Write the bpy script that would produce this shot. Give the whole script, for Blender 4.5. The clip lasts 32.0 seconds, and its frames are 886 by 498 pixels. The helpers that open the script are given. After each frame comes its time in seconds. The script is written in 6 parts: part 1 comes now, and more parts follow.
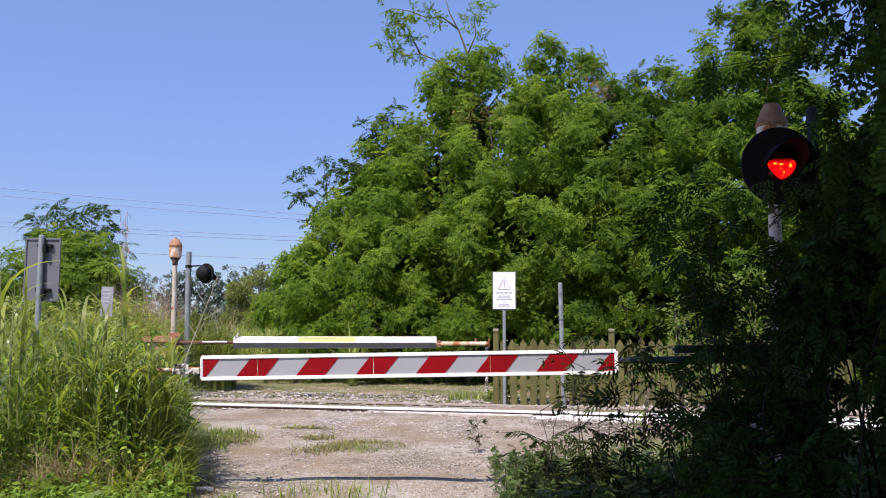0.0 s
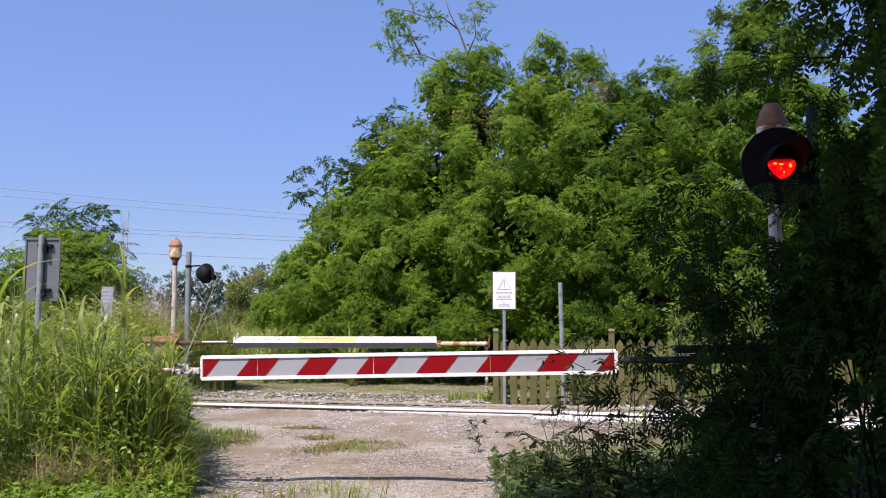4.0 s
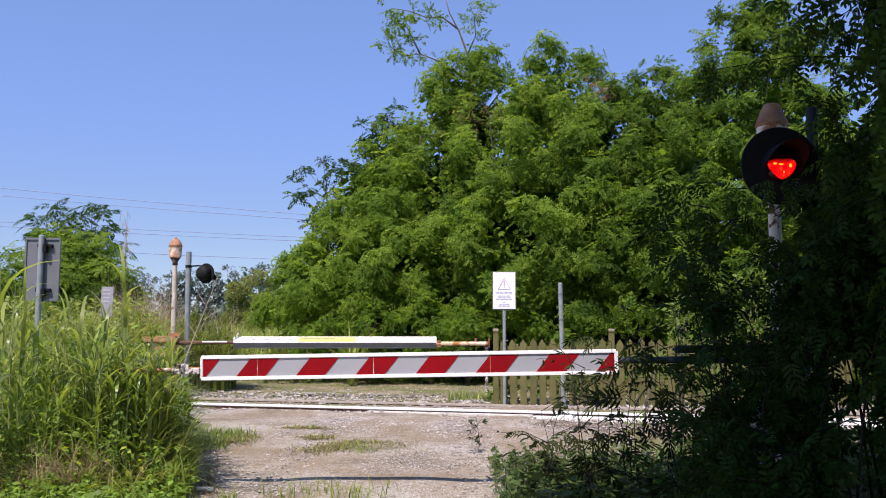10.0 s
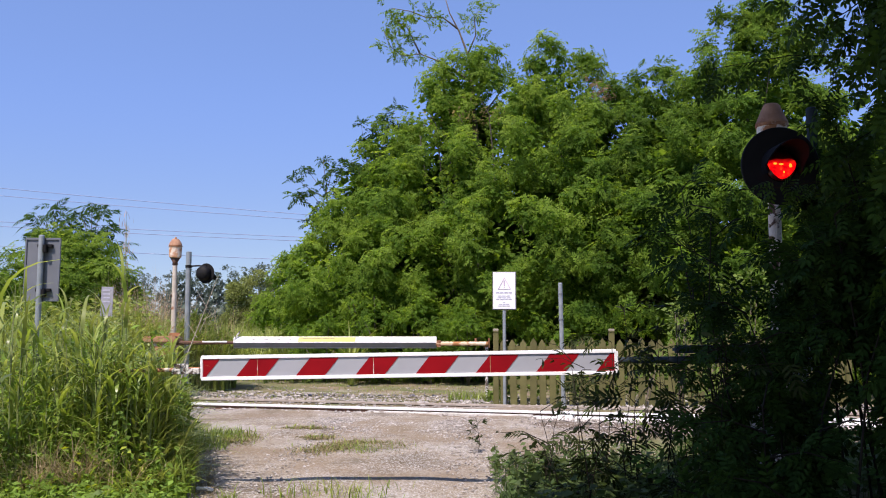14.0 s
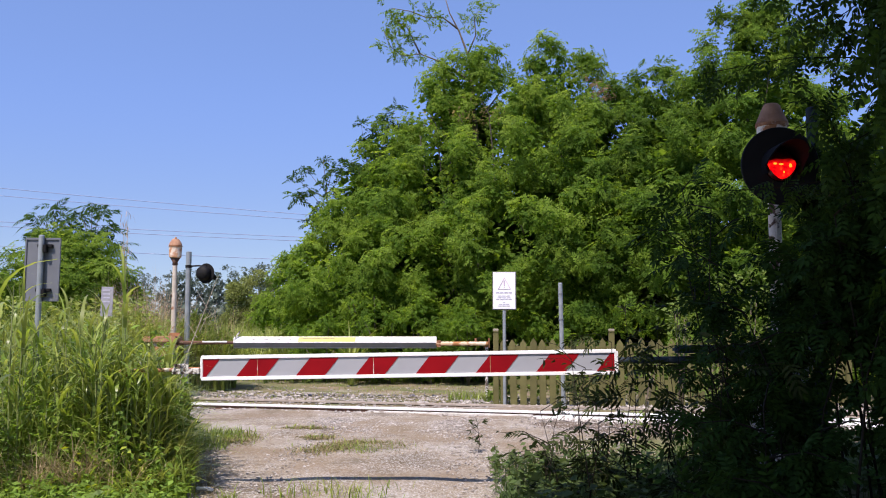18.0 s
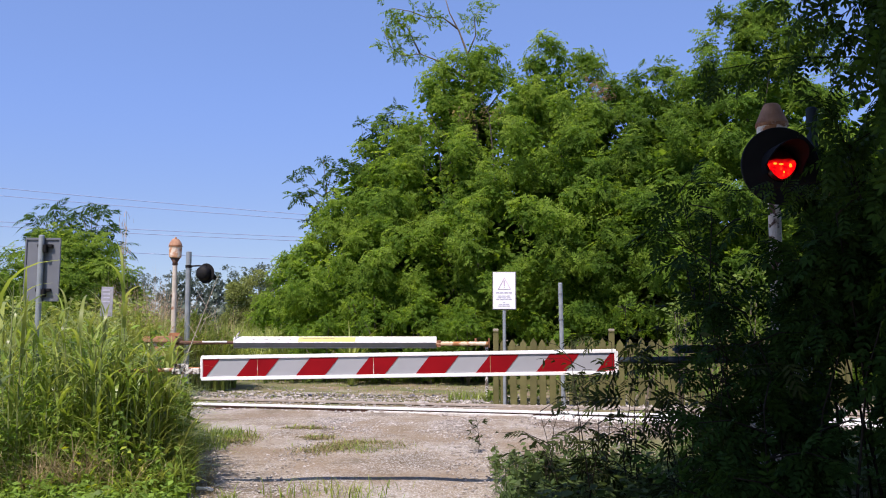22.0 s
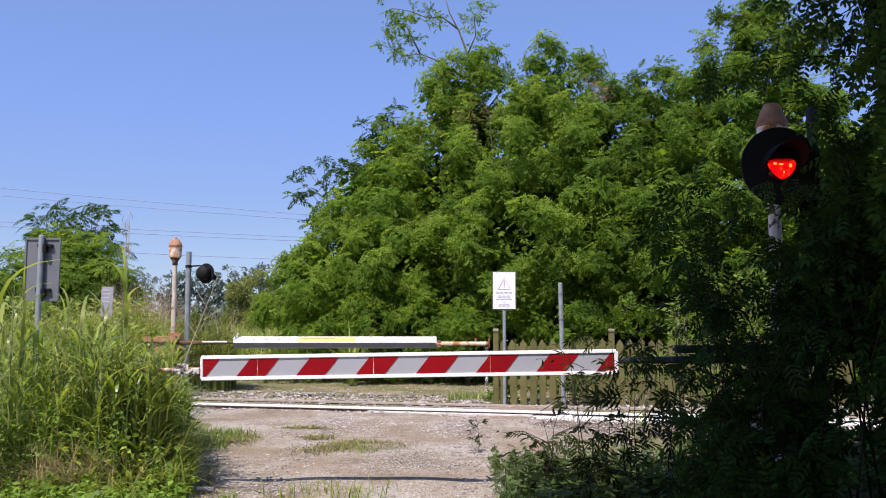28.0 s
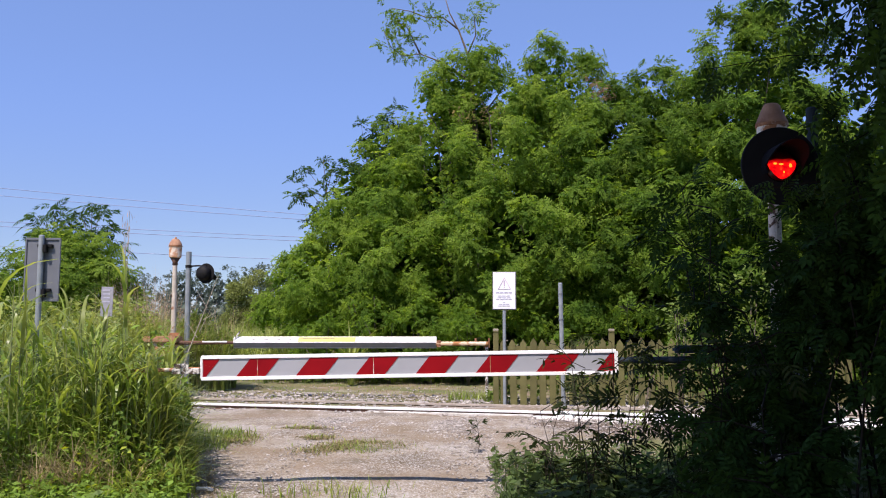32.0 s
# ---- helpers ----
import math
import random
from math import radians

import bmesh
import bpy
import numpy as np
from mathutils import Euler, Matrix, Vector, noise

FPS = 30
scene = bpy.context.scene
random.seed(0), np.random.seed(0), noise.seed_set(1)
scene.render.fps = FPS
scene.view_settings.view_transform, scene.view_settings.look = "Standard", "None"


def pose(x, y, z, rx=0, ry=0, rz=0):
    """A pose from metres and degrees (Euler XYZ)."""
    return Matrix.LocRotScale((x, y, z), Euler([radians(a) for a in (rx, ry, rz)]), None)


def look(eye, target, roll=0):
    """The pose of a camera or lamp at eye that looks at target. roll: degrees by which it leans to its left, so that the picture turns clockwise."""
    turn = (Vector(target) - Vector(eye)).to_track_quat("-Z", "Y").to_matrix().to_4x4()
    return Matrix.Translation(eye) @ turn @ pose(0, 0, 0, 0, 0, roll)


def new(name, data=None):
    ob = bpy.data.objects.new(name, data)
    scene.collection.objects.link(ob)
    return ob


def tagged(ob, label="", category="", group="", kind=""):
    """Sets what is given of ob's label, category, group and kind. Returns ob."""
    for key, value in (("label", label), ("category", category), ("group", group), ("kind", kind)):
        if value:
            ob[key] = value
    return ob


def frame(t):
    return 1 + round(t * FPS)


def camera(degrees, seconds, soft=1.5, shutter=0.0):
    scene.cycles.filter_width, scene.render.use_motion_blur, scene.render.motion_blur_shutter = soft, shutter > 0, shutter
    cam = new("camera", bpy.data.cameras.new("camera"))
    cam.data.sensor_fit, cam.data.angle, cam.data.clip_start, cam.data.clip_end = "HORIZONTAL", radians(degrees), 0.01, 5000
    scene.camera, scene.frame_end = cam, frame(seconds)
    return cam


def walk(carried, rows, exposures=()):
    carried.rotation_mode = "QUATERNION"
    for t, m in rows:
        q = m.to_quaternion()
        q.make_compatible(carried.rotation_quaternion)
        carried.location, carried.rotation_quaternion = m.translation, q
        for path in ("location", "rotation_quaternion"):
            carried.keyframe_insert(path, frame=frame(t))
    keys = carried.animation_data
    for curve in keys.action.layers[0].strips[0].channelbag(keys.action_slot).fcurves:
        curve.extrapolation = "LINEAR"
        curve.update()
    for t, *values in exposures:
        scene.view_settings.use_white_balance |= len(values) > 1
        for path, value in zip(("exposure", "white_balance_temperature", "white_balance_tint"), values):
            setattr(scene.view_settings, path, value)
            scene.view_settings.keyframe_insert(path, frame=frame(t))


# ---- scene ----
# camera on a tripod beside the lane, 1.44 m above it, looking slightly up
cam = camera(53.0, 32.0, soft=1.05)
TILT = 4.8
walk(cam, [(0.0, pose(0, 0, 1.44, 90 + TILT, 0, 0)), (32.0, pose(0, 0, 1.44, 90 + TILT, 0, 0))],
     exposures=[(0.0, 0.5, 6400, 21), (32.0, 0.5, 6400, 21)])

# ---- world and sun ----
TO_SUN = Vector((-0.30, -0.50, 1.0)).normalized()
world = bpy.data.worlds.new("world")
scene.world = world
world.use_nodes = True
wn = world.node_tree
sky = wn.nodes.new("ShaderNodeTexSky")
sky.sky_type = 'NISHITA'
sky.sun_disc = False
sky.sun_elevation = math.asin(TO_SUN.z)
sky.sun_rotation = math.atan2(TO_SUN.x, TO_SUN.y)
sky.air_density, sky.dust_density, sky.ozone_density = 0.4, 0.5, 2.0
wn.nodes["Background"].inputs["Strength"].default_value = 0.20
haze = wn.nodes.new("ShaderNodeMix")            # summer haze evens the sky out
haze.data_type = 'RGBA'
haze.inputs["Factor"].default_value = 0.55
haze.inputs["B"].default_value = (0.80, 1.42, 2.95, 1)
wn.links.new(sky.outputs[0], haze.inputs["A"])
veil = wn.nodes.new("ShaderNodeMix")             # greyer towards the horizon, all round
veil.data_type, veil.blend_type = 'RGBA', 'MULTIPLY'
veil.inputs["B"].default_value = (0.99, 0.865, 0.64, 1)
veil_way = wn.nodes.new("ShaderNodeTexCoord")
veil_axes = wn.nodes.new("ShaderNodeSeparateXYZ")
veil_range = wn.nodes.new("ShaderNodeMapRange")
veil_range.interpolation_type = 'SMOOTHSTEP'
veil_range.inputs["From Min"].default_value, veil_range.inputs["From Max"].default_value = 0.26, 0.0
wn.links.new(veil_way.outputs["Generated"], veil_axes.inputs[0])
wn.links.new(veil_axes.outputs["Z"], veil_range.inputs["Value"])
wn.links.new(veil_range.outputs["Result"], veil.inputs["Factor"])
wn.links.new(haze.outputs["Result"], veil.inputs["A"])
wn.links.new(veil.outputs["Result"], wn.nodes["Background"].inputs["Color"])
sun = new("sun", bpy.data.lights.new("sun", 'SUN'))
sun.data.energy, sun.data.angle, sun.data.color = 4.8, radians(0.55), (1.0, 0.93, 0.80)
sun.matrix_world = look(TO_SUN * 50, (0, 0, 0))

rng = np.random.default_rng(11)


# ---- materials ----
def material(name, colors, scale=8.0, rough=0.7, metal=0.0, bump=0.0, bump_scale=60.0, island=0.0,
             translucent=0.0, spots=None, detail=6.0, contrast=(0.3, 0.7), spec=0.5):
    """Noise at two scales between two or three colours; spots: (colour, scale, from, to) of a second layer."""
    m = bpy.data.materials.new(name)
    m.use_nodes = True
    nt = m.node_tree
    N, L = nt.nodes, nt.links
    bsdf = N["Principled BSDF"]
    geo = N.new("ShaderNodeTexCoord")
    pos = geo.outputs["Object"]
    n1 = N.new("ShaderNodeTexNoise")
    n1.inputs["Scale"].default_value, n1.inputs["Detail"].default_value = scale, detail
    L.new(pos, n1.inputs["Vector"])
    ramp = N.new("ShaderNodeValToRGB")
    L.new(n1.outputs["Fac"], ramp.inputs["Fac"])
    el = ramp.color_ramp.elements
    el[0].position, el[1].position = contrast
    el[0].color, el[1].color = (*colors[0], 1), (*colors[-1], 1)
    if len(colors) == 3:
        e = el.new((contrast[0] + contrast[1]) / 2)
        e.color = (*colors[1], 1)
    out = ramp.outputs["Color"]
    if spots:
        col, sc, a, b = spots
        n2 = N.new("ShaderNodeTexNoise")
        n2.inputs["Scale"].default_value, n2.inputs["Detail"].default_value = sc, 8.0
        L.new(pos, n2.inputs["Vector"])
        mr = N.new("ShaderNodeMapRange")
        mr.inputs["From Min"].default_value, mr.inputs["From Max"].default_value = a, b
        L.new(n2.outputs["Fac"], mr.inputs["Value"])
        mx = N.new("ShaderNodeMix")
        mx.data_type = 'RGBA'
        L.new(mr.outputs["Result"], mx.inputs["Factor"])
        L.new(out, mx.inputs["A"])
        mx.inputs["B"].default_value = (*col, 1)
        out = mx.outputs["Result"]
    if island:
        gi = N.new("ShaderNodeNewGeometry")
        oi = N.new("ShaderNodeObjectInfo")
        ad = N.new("ShaderNodeMath")
        ad.operation = 'ADD'
        L.new(gi.outputs["Random Per Island"], ad.inputs[0])
        L.new(oi.outputs["Random"], ad.inputs[1])
        fr = N.new("ShaderNodeMath")
        fr.operation = 'FRACT'
        L.new(ad.outputs[0], fr.inputs[0])
        mr2 = N.new("ShaderNodeMapRange")
        mr2.inputs["To Min"].default_value, mr2.inputs["To Max"].default_value = 1 - island, 1 + island
        L.new(fr.outputs[0], mr2.inputs["Value"])
        hs = N.new("ShaderNodeHueSaturation")
        L.new(out, hs.inputs["Color"])
        L.new(mr2.outputs["Result"], hs.inputs["Value"])
        out = hs.outputs["Color"]
    L.new(out, bsdf.inputs["Base Color"])
    bsdf.inputs["Roughness"].default_value, bsdf.inputs["Metallic"].default_value = rough, metal
    bsdf.inputs["Specular IOR Level"].default_value = spec
    if bump:
        nb = N.new("ShaderNodeTexNoise")
        nb.inputs["Scale"].default_value, nb.inputs["Detail"].default_value = bump_scale, 5.0
        L.new(pos, nb.inputs["Vector"])
        bp = N.new("ShaderNodeBump")
        bp.inputs["Strength"].default_value, bp.inputs["Distance"].default_value = bump, 0.02
        L.new(nb.outputs["Fac"], bp.inputs["Height"])
        L.new(bp.outputs["Normal"], bsdf.inputs["Normal"])
    if translucent:
        tr = N.new("ShaderNodeBsdfTranslucent")
        hs2 = N.new("ShaderNodeHueSaturation")
        hs2.inputs["Value"].default_value, hs2.inputs["Saturation"].default_value = 1.5, 1.1
        hs2.inputs["Hue"].default_value = 0.485
        L.new(out, hs2.inputs["Color"])
        L.new(hs2.outputs["Color"], tr.inputs["Color"])
        ms = N.new("ShaderNodeMixShader")
        ms.inputs[0].default_value = translucent
        L.new(bsdf.outputs[0], ms.inputs[1])
        L.new(tr.outputs[0], ms.inputs[2])
        L.new(ms.outputs[0], N["Material Output"].inputs["Surface"])
    return m


def overlay(m, color, scale, a, b, most=0.9):
    """Patches of another colour over a material."""
    N, L = m.node_tree.nodes, m.node_tree.links
    base = N["Principled BSDF"].inputs["Base Color"]
    under = base.links[0].from_socket
    at = N.new("ShaderNodeTexCoord")
    n = N.new("ShaderNodeTexNoise")
    n.inputs["Scale"].default_value, n.inputs["Detail"].default_value, n.inputs["Roughness"].default_value = scale, 9.0, 0.62
    L.new(at.outputs["Object"], n.inputs["Vector"])
    mr = N.new("ShaderNodeMapRange")
    mr.inputs["From Min"].default_value, mr.inputs["From Max"].default_value, mr.inputs["To Max"].default_value = a, b, most
    L.new(n.outputs["Fac"], mr.inputs["Value"])
    mx = N.new("ShaderNodeMix")
    mx.data_type = 'RGBA'
    L.new(mr.outputs["Result"], mx.inputs["Factor"])
    L.new(under, mx.inputs["A"])
    mx.inputs["B"].default_value = (*color, 1)
    L.new(mx.outputs["Result"], base)


LEAF = dict(scale=0.9, rough=0.5, island=0.4, translucent=0.62, spec=0.05)
m_robinia = material("robinia_leaf", [(0.087, 0.170, 0.029), (0.136, 0.231, 0.034), (0.218, 0.312, 0.048)],
                     **{**LEAF, "scale": 1.7, "island": 0.25, "detail": 3.0, "contrast": (0.32, 0.72)})
m_young_robinia = material("young_robinia_leaf", [(0.13, 0.22, 0.032), (0.19, 0.29, 0.045), (0.245, 0.345, 0.056)],
                           **{**LEAF, "scale": 1.7, "island": 0.2, "detail": 3.0, "contrast": (0.32, 0.72)})
# darker copy of the robinia leaf; the right-hand crowns' shade put into its colour
m_dark_robinia = material("dark_robinia_leaf", [(0.052, 0.110, 0.018), (0.084, 0.153, 0.023), (0.136, 0.212, 0.033)],
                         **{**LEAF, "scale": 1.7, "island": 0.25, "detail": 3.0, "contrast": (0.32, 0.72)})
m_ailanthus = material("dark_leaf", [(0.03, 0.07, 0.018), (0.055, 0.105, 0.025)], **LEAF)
# near foliage: deep shade put into these very dark leaf colours
m_shaded_leaf = material("near_leaf", [(0.015, 0.038, 0.008), (0.034, 0.070, 0.013)], **{**LEAF, "translucent": 0.25, "spec": 0.04, "rough": 0.6})
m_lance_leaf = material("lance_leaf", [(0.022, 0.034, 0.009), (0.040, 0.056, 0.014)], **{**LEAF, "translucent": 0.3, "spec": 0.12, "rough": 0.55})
m_shaded_hang_leaf = material("shaded_hanging_leaf", [(0.024, 0.055, 0.011), (0.046, 0.088, 0.015)], **{**LEAF, "translucent": 0.4, "spec": 0.07, "rough": 0.5})
# lighter and bluer than near leaves: distance haze put into the colour
m_hazed_leaf = material("hazed_far_leaf", [(0.115, 0.15, 0.13), (0.15, 0.185, 0.15)], **{**LEAF, "scale": 0.2, "translucent": 0.25})
m_olive_leaf = material("olive_leaf", [(0.165, 0.20, 0.065), (0.22, 0.25, 0.085)], **{**LEAF, "scale": 0.5, "translucent": 0.3})
m_brown_leaf = material("dry_leaf", [(0.19, 0.125, 0.065), (0.28, 0.19, 0.11)], **LEAF)
m_pod = material("seed_pod", [(0.15, 0.14, 0.05), (0.23, 0.19, 0.075)], **LEAF)
m_grass = material("grass_blade", [(0.13, 0.20, 0.030), (0.19, 0.26, 0.045), (0.30, 0.33, 0.085)], scale=1.6, rough=0.36,
                   island=0.4, translucent=0.45, spec=0.45)
# paler leaf mixed in; the reeds' sun highlights put into its colour
m_reed_pale = material("pale_reed_leaf", [(0.19, 0.25, 0.045), (0.30, 0.345, 0.09)], scale=2.0, rough=0.34, island=0.35, translucent=0.4, spec=0.5)
m_olive_grass = material("olive_grass", [(0.11, 0.12, 0.042), (0.19, 0.185, 0.075)], scale=2.5, rough=0.6, island=0.35, translucent=0.35, spec=0.2)
# duller copies of weed and grass; the verge's shade put into their colour
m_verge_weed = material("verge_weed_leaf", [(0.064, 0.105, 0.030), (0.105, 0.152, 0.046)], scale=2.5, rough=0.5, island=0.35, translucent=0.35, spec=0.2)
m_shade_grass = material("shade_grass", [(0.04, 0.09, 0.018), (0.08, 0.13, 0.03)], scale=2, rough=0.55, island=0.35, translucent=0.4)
m_grass_pale = material("pale_grass", [(0.18, 0.245, 0.045), (0.30, 0.335, 0.085)], scale=2.0, rough=0.5, island=0.3, translucent=0.35)
m_grass_dry = material("dry_grass", [(0.25, 0.19, 0.10), (0.37, 0.30, 0.17)], scale=2.0, rough=0.7, island=0.3, translucent=0.25)
m_plume = material("seed_plume", [(0.40, 0.28, 0.18), (0.50, 0.38, 0.26)], scale=3.0, rough=0.8, island=0.3, translucent=0.3)
m_weed = material("weed_leaf", [(0.13, 0.225, 0.035), (0.22, 0.33, 0.06)], scale=2.5, rough=0.45, island=0.3, translucent=0.4, spec=0.2)
m_leafy_weed = material("leafy_weed", [(0.10, 0.165, 0.035), (0.17, 0.235, 0.055)], scale=2.5, rough=0.5, island=0.3, translucent=0.45, spec=0.15)
m_dry_stem = material("dry_stem", [(0.30, 0.26, 0.2), (0.42, 0.37, 0.29)], scale=9, rough=0.85)
m_bright_weed = material("young_leaf", [(0.24, 0.32, 0.03), (0.34, 0.40, 0.05)], scale=3, rough=0.5, island=0.2, translucent=0.45)
m_bark = material("bark", [(0.09, 0.07, 0.05), (0.17, 0.14, 0.11)], scale=14, rough=0.9, bump=0.6, bump_scale=40)
# much darker than the bark: shade put into the twig colour
m_shaded_twig = material("shaded_twig", [(0.018, 0.015, 0.011), (0.032, 0.027, 0.02)], scale=12, rough=0.95, spec=0.08)
m_stem = material("green_stem", [(0.13, 0.18, 0.05), (0.22, 0.24, 0.09)], scale=9, rough=0.6)
m_ground = material("ground", [(0.20, 0.155, 0.10), (0.165, 0.135, 0.07), (0.11, 0.12, 0.042)], scale=0.8, rough=0.95, bump=0.8,
                    bump_scale=25, spots=((0.27, 0.23, 0.18), 2.3, 0.55, 0.68), contrast=(0.35, 0.6))
m_meadow = material("meadow_grass", [(0.15, 0.20, 0.05), (0.20, 0.25, 0.065), (0.26, 0.27, 0.095)], scale=0.6, rough=0.9, bump=0.6, bump_scale=9)
m_road = material("road_gravel", [(0.11, 0.080, 0.045), (0.23, 0.178, 0.117), (0.29, 0.255, 0.208)], scale=0.9, rough=0.92, bump=1.0,
                  bump_scale=30, spots=((0.44, 0.42, 0.40), 55.0, 0.50, 0.60), contrast=(0.36, 0.62), detail=9.0)
overlay(m_road, (0.21, 0.155, 0.098), 0.55, 0.46, 0.58, 0.85)
overlay(m_road, (0.10, 0.075, 0.045), 1.3, 0.57, 0.67, 0.75)
overlay(m_road, (0.155, 0.115, 0.07), 4.5, 0.55, 0.66, 0.7)
overlay(m_road, (0.40, 0.375, 0.345), 26.0, 0.56, 0.63, 0.55)
overlay(m_road, (0.085, 0.066, 0.047), 30.0, 0.55, 0.63, 0.6)
overlay(m_road, (0.13, 0.098, 0.062), 9.0, 0.56, 0.64, 0.55)
overlay(m_ground, (0.12, 0.125, 0.045), 0.9, 0.50, 0.62, 0.8)
overlay(m_ground, (0.30, 0.26, 0.21), 0.7, 0.57, 0.65, 0.7)
m_stone = material("ballast_stone", [(0.22, 0.19, 0.165), (0.42, 0.39, 0.37)], scale=6, rough=0.85, island=0.35, bump=0.4)
m_soil = material("bare_soil", [(0.085, 0.062, 0.042), (0.15, 0.115, 0.085)], scale=3.0, rough=0.95, bump=0.9, bump_scale=40, spots=((0.27, 0.235, 0.20), 22, 0.56, 0.63))
m_white = material("white_paint", [(0.80, 0.80, 0.80), (0.70, 0.69, 0.67)], scale=5, rough=0.45, contrast=(0.4, 0.85),
                   spots=((0.50, 0.46, 0.40), 14, 0.68, 0.8))
m_sign_white = material("white_enamel", [(0.88, 0.88, 0.90), (0.82, 0.82, 0.85)], scale=5, rough=0.3)
m_rim = material("bright_white_paint", [(0.92, 0.92, 0.92), (0.84, 0.83, 0.81)], scale=5, rough=0.4, contrast=(0.45, 0.9))
m_film_white = material("reflective_white", [(0.355, 0.365, 0.40), (0.32, 0.33, 0.36)], scale=3, rough=0.4, contrast=(0.4, 0.8))
m_film_red = material("reflective_red", [(0.27, 0.005, 0.009), (0.20, 0.004, 0.008)], scale=3, rough=0.5, spec=0.1, contrast=(0.4, 0.8))
m_yellow = material("yellow_sticker", [(0.80, 0.62, 0.05), (0.72, 0.52, 0.04)], scale=6, rough=0.5)
m_ink = material("dark_ink", [(0.10, 0.10, 0.11), (0.16, 0.16, 0.16)], scale=20, rough=0.7)
m_ink_violet = material("violet_ink", [(0.40, 0.28, 0.48), (0.48, 0.36, 0.52)], scale=20, rough=0.6)
m_ink_pink = material("faded_red_ink", [(0.58, 0.44, 0.58), (0.66, 0.52, 0.64)], scale=20, rough=0.6)
m_ink_grey = material("grey_ink", [(0.40, 0.40, 0.52), (0.50, 0.50, 0.60)], scale=20, rough=0.6)
m_rust = material("rusty_iron", [(0.20, 0.08, 0.04), (0.40, 0.19, 0.09)], scale=11, rough=0.85, bump=0.5,
                  spots=((0.55, 0.50, 0.44), 7, 0.54, 0.62))
m_dark_rust = material("dark_rust", [(0.07, 0.035, 0.024), (0.15, 0.075, 0.045)], scale=14, rough=0.85, bump=0.4)
m_lantern = material("rusty_white_paint", [(0.42, 0.18, 0.09), (0.58, 0.33, 0.2)], scale=9, rough=0.75, bump=0.25,
                     spots=((0.70, 0.60, 0.50), 7, 0.47, 0.58))
m_flake = material("flaking_white_paint", [(0.80, 0.76, 0.70), (0.62, 0.52, 0.42)], scale=7, rough=0.75, bump=0.4, spots=((0.34, 0.15, 0.06), 9, 0.50, 0.56))
m_rusty_tip = material("rust_flaked_tip", [(0.80, 0.70, 0.56), (0.66, 0.46, 0.28)], scale=5, rough=0.75, bump=0.4, spots=((0.40, 0.17, 0.06), 6, 0.46, 0.53))
m_cap = material("terracotta_rust", [(0.27, 0.135, 0.08), (0.43, 0.24, 0.145)], scale=9, rough=0.85, bump=0.3)
m_lid = material("orange_rust", [(0.28, 0.135, 0.065), (0.46, 0.28, 0.16)], scale=9, rough=0.85, bump=0.3)
m_pole = material("weathered_pole_paint", [(0.42, 0.36, 0.29), (0.60, 0.55, 0.48)], scale=6, rough=0.7,
                  spots=((0.28, 0.12, 0.06), 9, 0.58, 0.68))
m_peel = material("peeling_white_paint", [(0.72, 0.70, 0.68), (0.55, 0.52, 0.5)], scale=8, rough=0.7,
                  spots=((0.09, 0.065, 0.05), 20, 0.48, 0.54))
m_flaked_pole = material("flaked_pole_paint", [(0.74, 0.68, 0.60), (0.60, 0.50, 0.41)], scale=8, rough=0.75, bump=0.4,
                         spots=((0.085, 0.04, 0.024), 12, 0.52, 0.57))
m_galv = material("galvanised_steel", [(0.24, 0.27, 0.29), (0.36, 0.39, 0.41)], scale=7, rough=0.45, metal=0.35)
m_old_plate = material("weathered_plate", [(0.24, 0.24, 0.27), (0.33, 0.33, 0.36)], scale=9, rough=0.6)
m_alu = material("aluminium_back", [(0.145, 0.155, 0.175), (0.20, 0.21, 0.235)], scale=3, rough=0.5, metal=0.3)
m_black = material("black_enamel", [(0.006, 0.006, 0.007), (0.012, 0.012, 0.013)], scale=6, rough=0.7, spec=0.2)
m_hood = material("hood_inside", [(0.006, 0.006, 0.009), (0.011, 0.011, 0.015)], scale=6, rough=0.75, spec=0.12)
# near-white albedo: the sun glint on the rail head put into the colour
m_glint_steel = material("polished_rail_steel_glint", [(0.86, 0.85, 0.83), (0.93, 0.92, 0.90)], scale=4, rough=0.35, metal=0.1)
m_pale_concrete = material("pale_concrete", [(0.70, 0.68, 0.65), (0.50, 0.47, 0.43)], scale=7, rough=0.9, bump=0.8, spots=((0.25, 0.2, 0.16), 9, 0.58, 0.66))
m_white_concrete = material("white_concrete", [(0.84, 0.82, 0.79), (0.66, 0.63, 0.60)], scale=7, rough=0.9, bump=0.8, contrast=(0.45, 0.8), spots=((0.38, 0.32, 0.27), 11, 0.6, 0.68))
m_dull_rail = material("dusty_rail_steel", [(0.30, 0.25, 0.21), (0.42, 0.37, 0.32)], scale=7, rough=0.7)
# near-black steel: shade on near mast and boom root put into the colour
m_shaded_steel = material("shaded_steel", [(0.022, 0.033, 0.041), (0.036, 0.050, 0.06)], scale=7, rough=0.8, spec=0.15)
m_railside = material("rusty_rail_side", [(0.10, 0.055, 0.035), (0.18, 0.10, 0.07)], scale=9, rough=0.9)
m_wood = material("weathered_fence_wood", [(0.094, 0.088, 0.027), (0.140, 0.130, 0.044)], scale=5, rough=0.85, island=0.18, bump=0.3)
# light blue-grey: the cables' faintness at distance put into the colour
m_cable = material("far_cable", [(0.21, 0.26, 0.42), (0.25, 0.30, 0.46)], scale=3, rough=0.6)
m_concrete = material("concrete", [(0.38, 0.36, 0.33), (0.5, 0.48, 0.45)], scale=6, rough=0.9, bump=0.4)


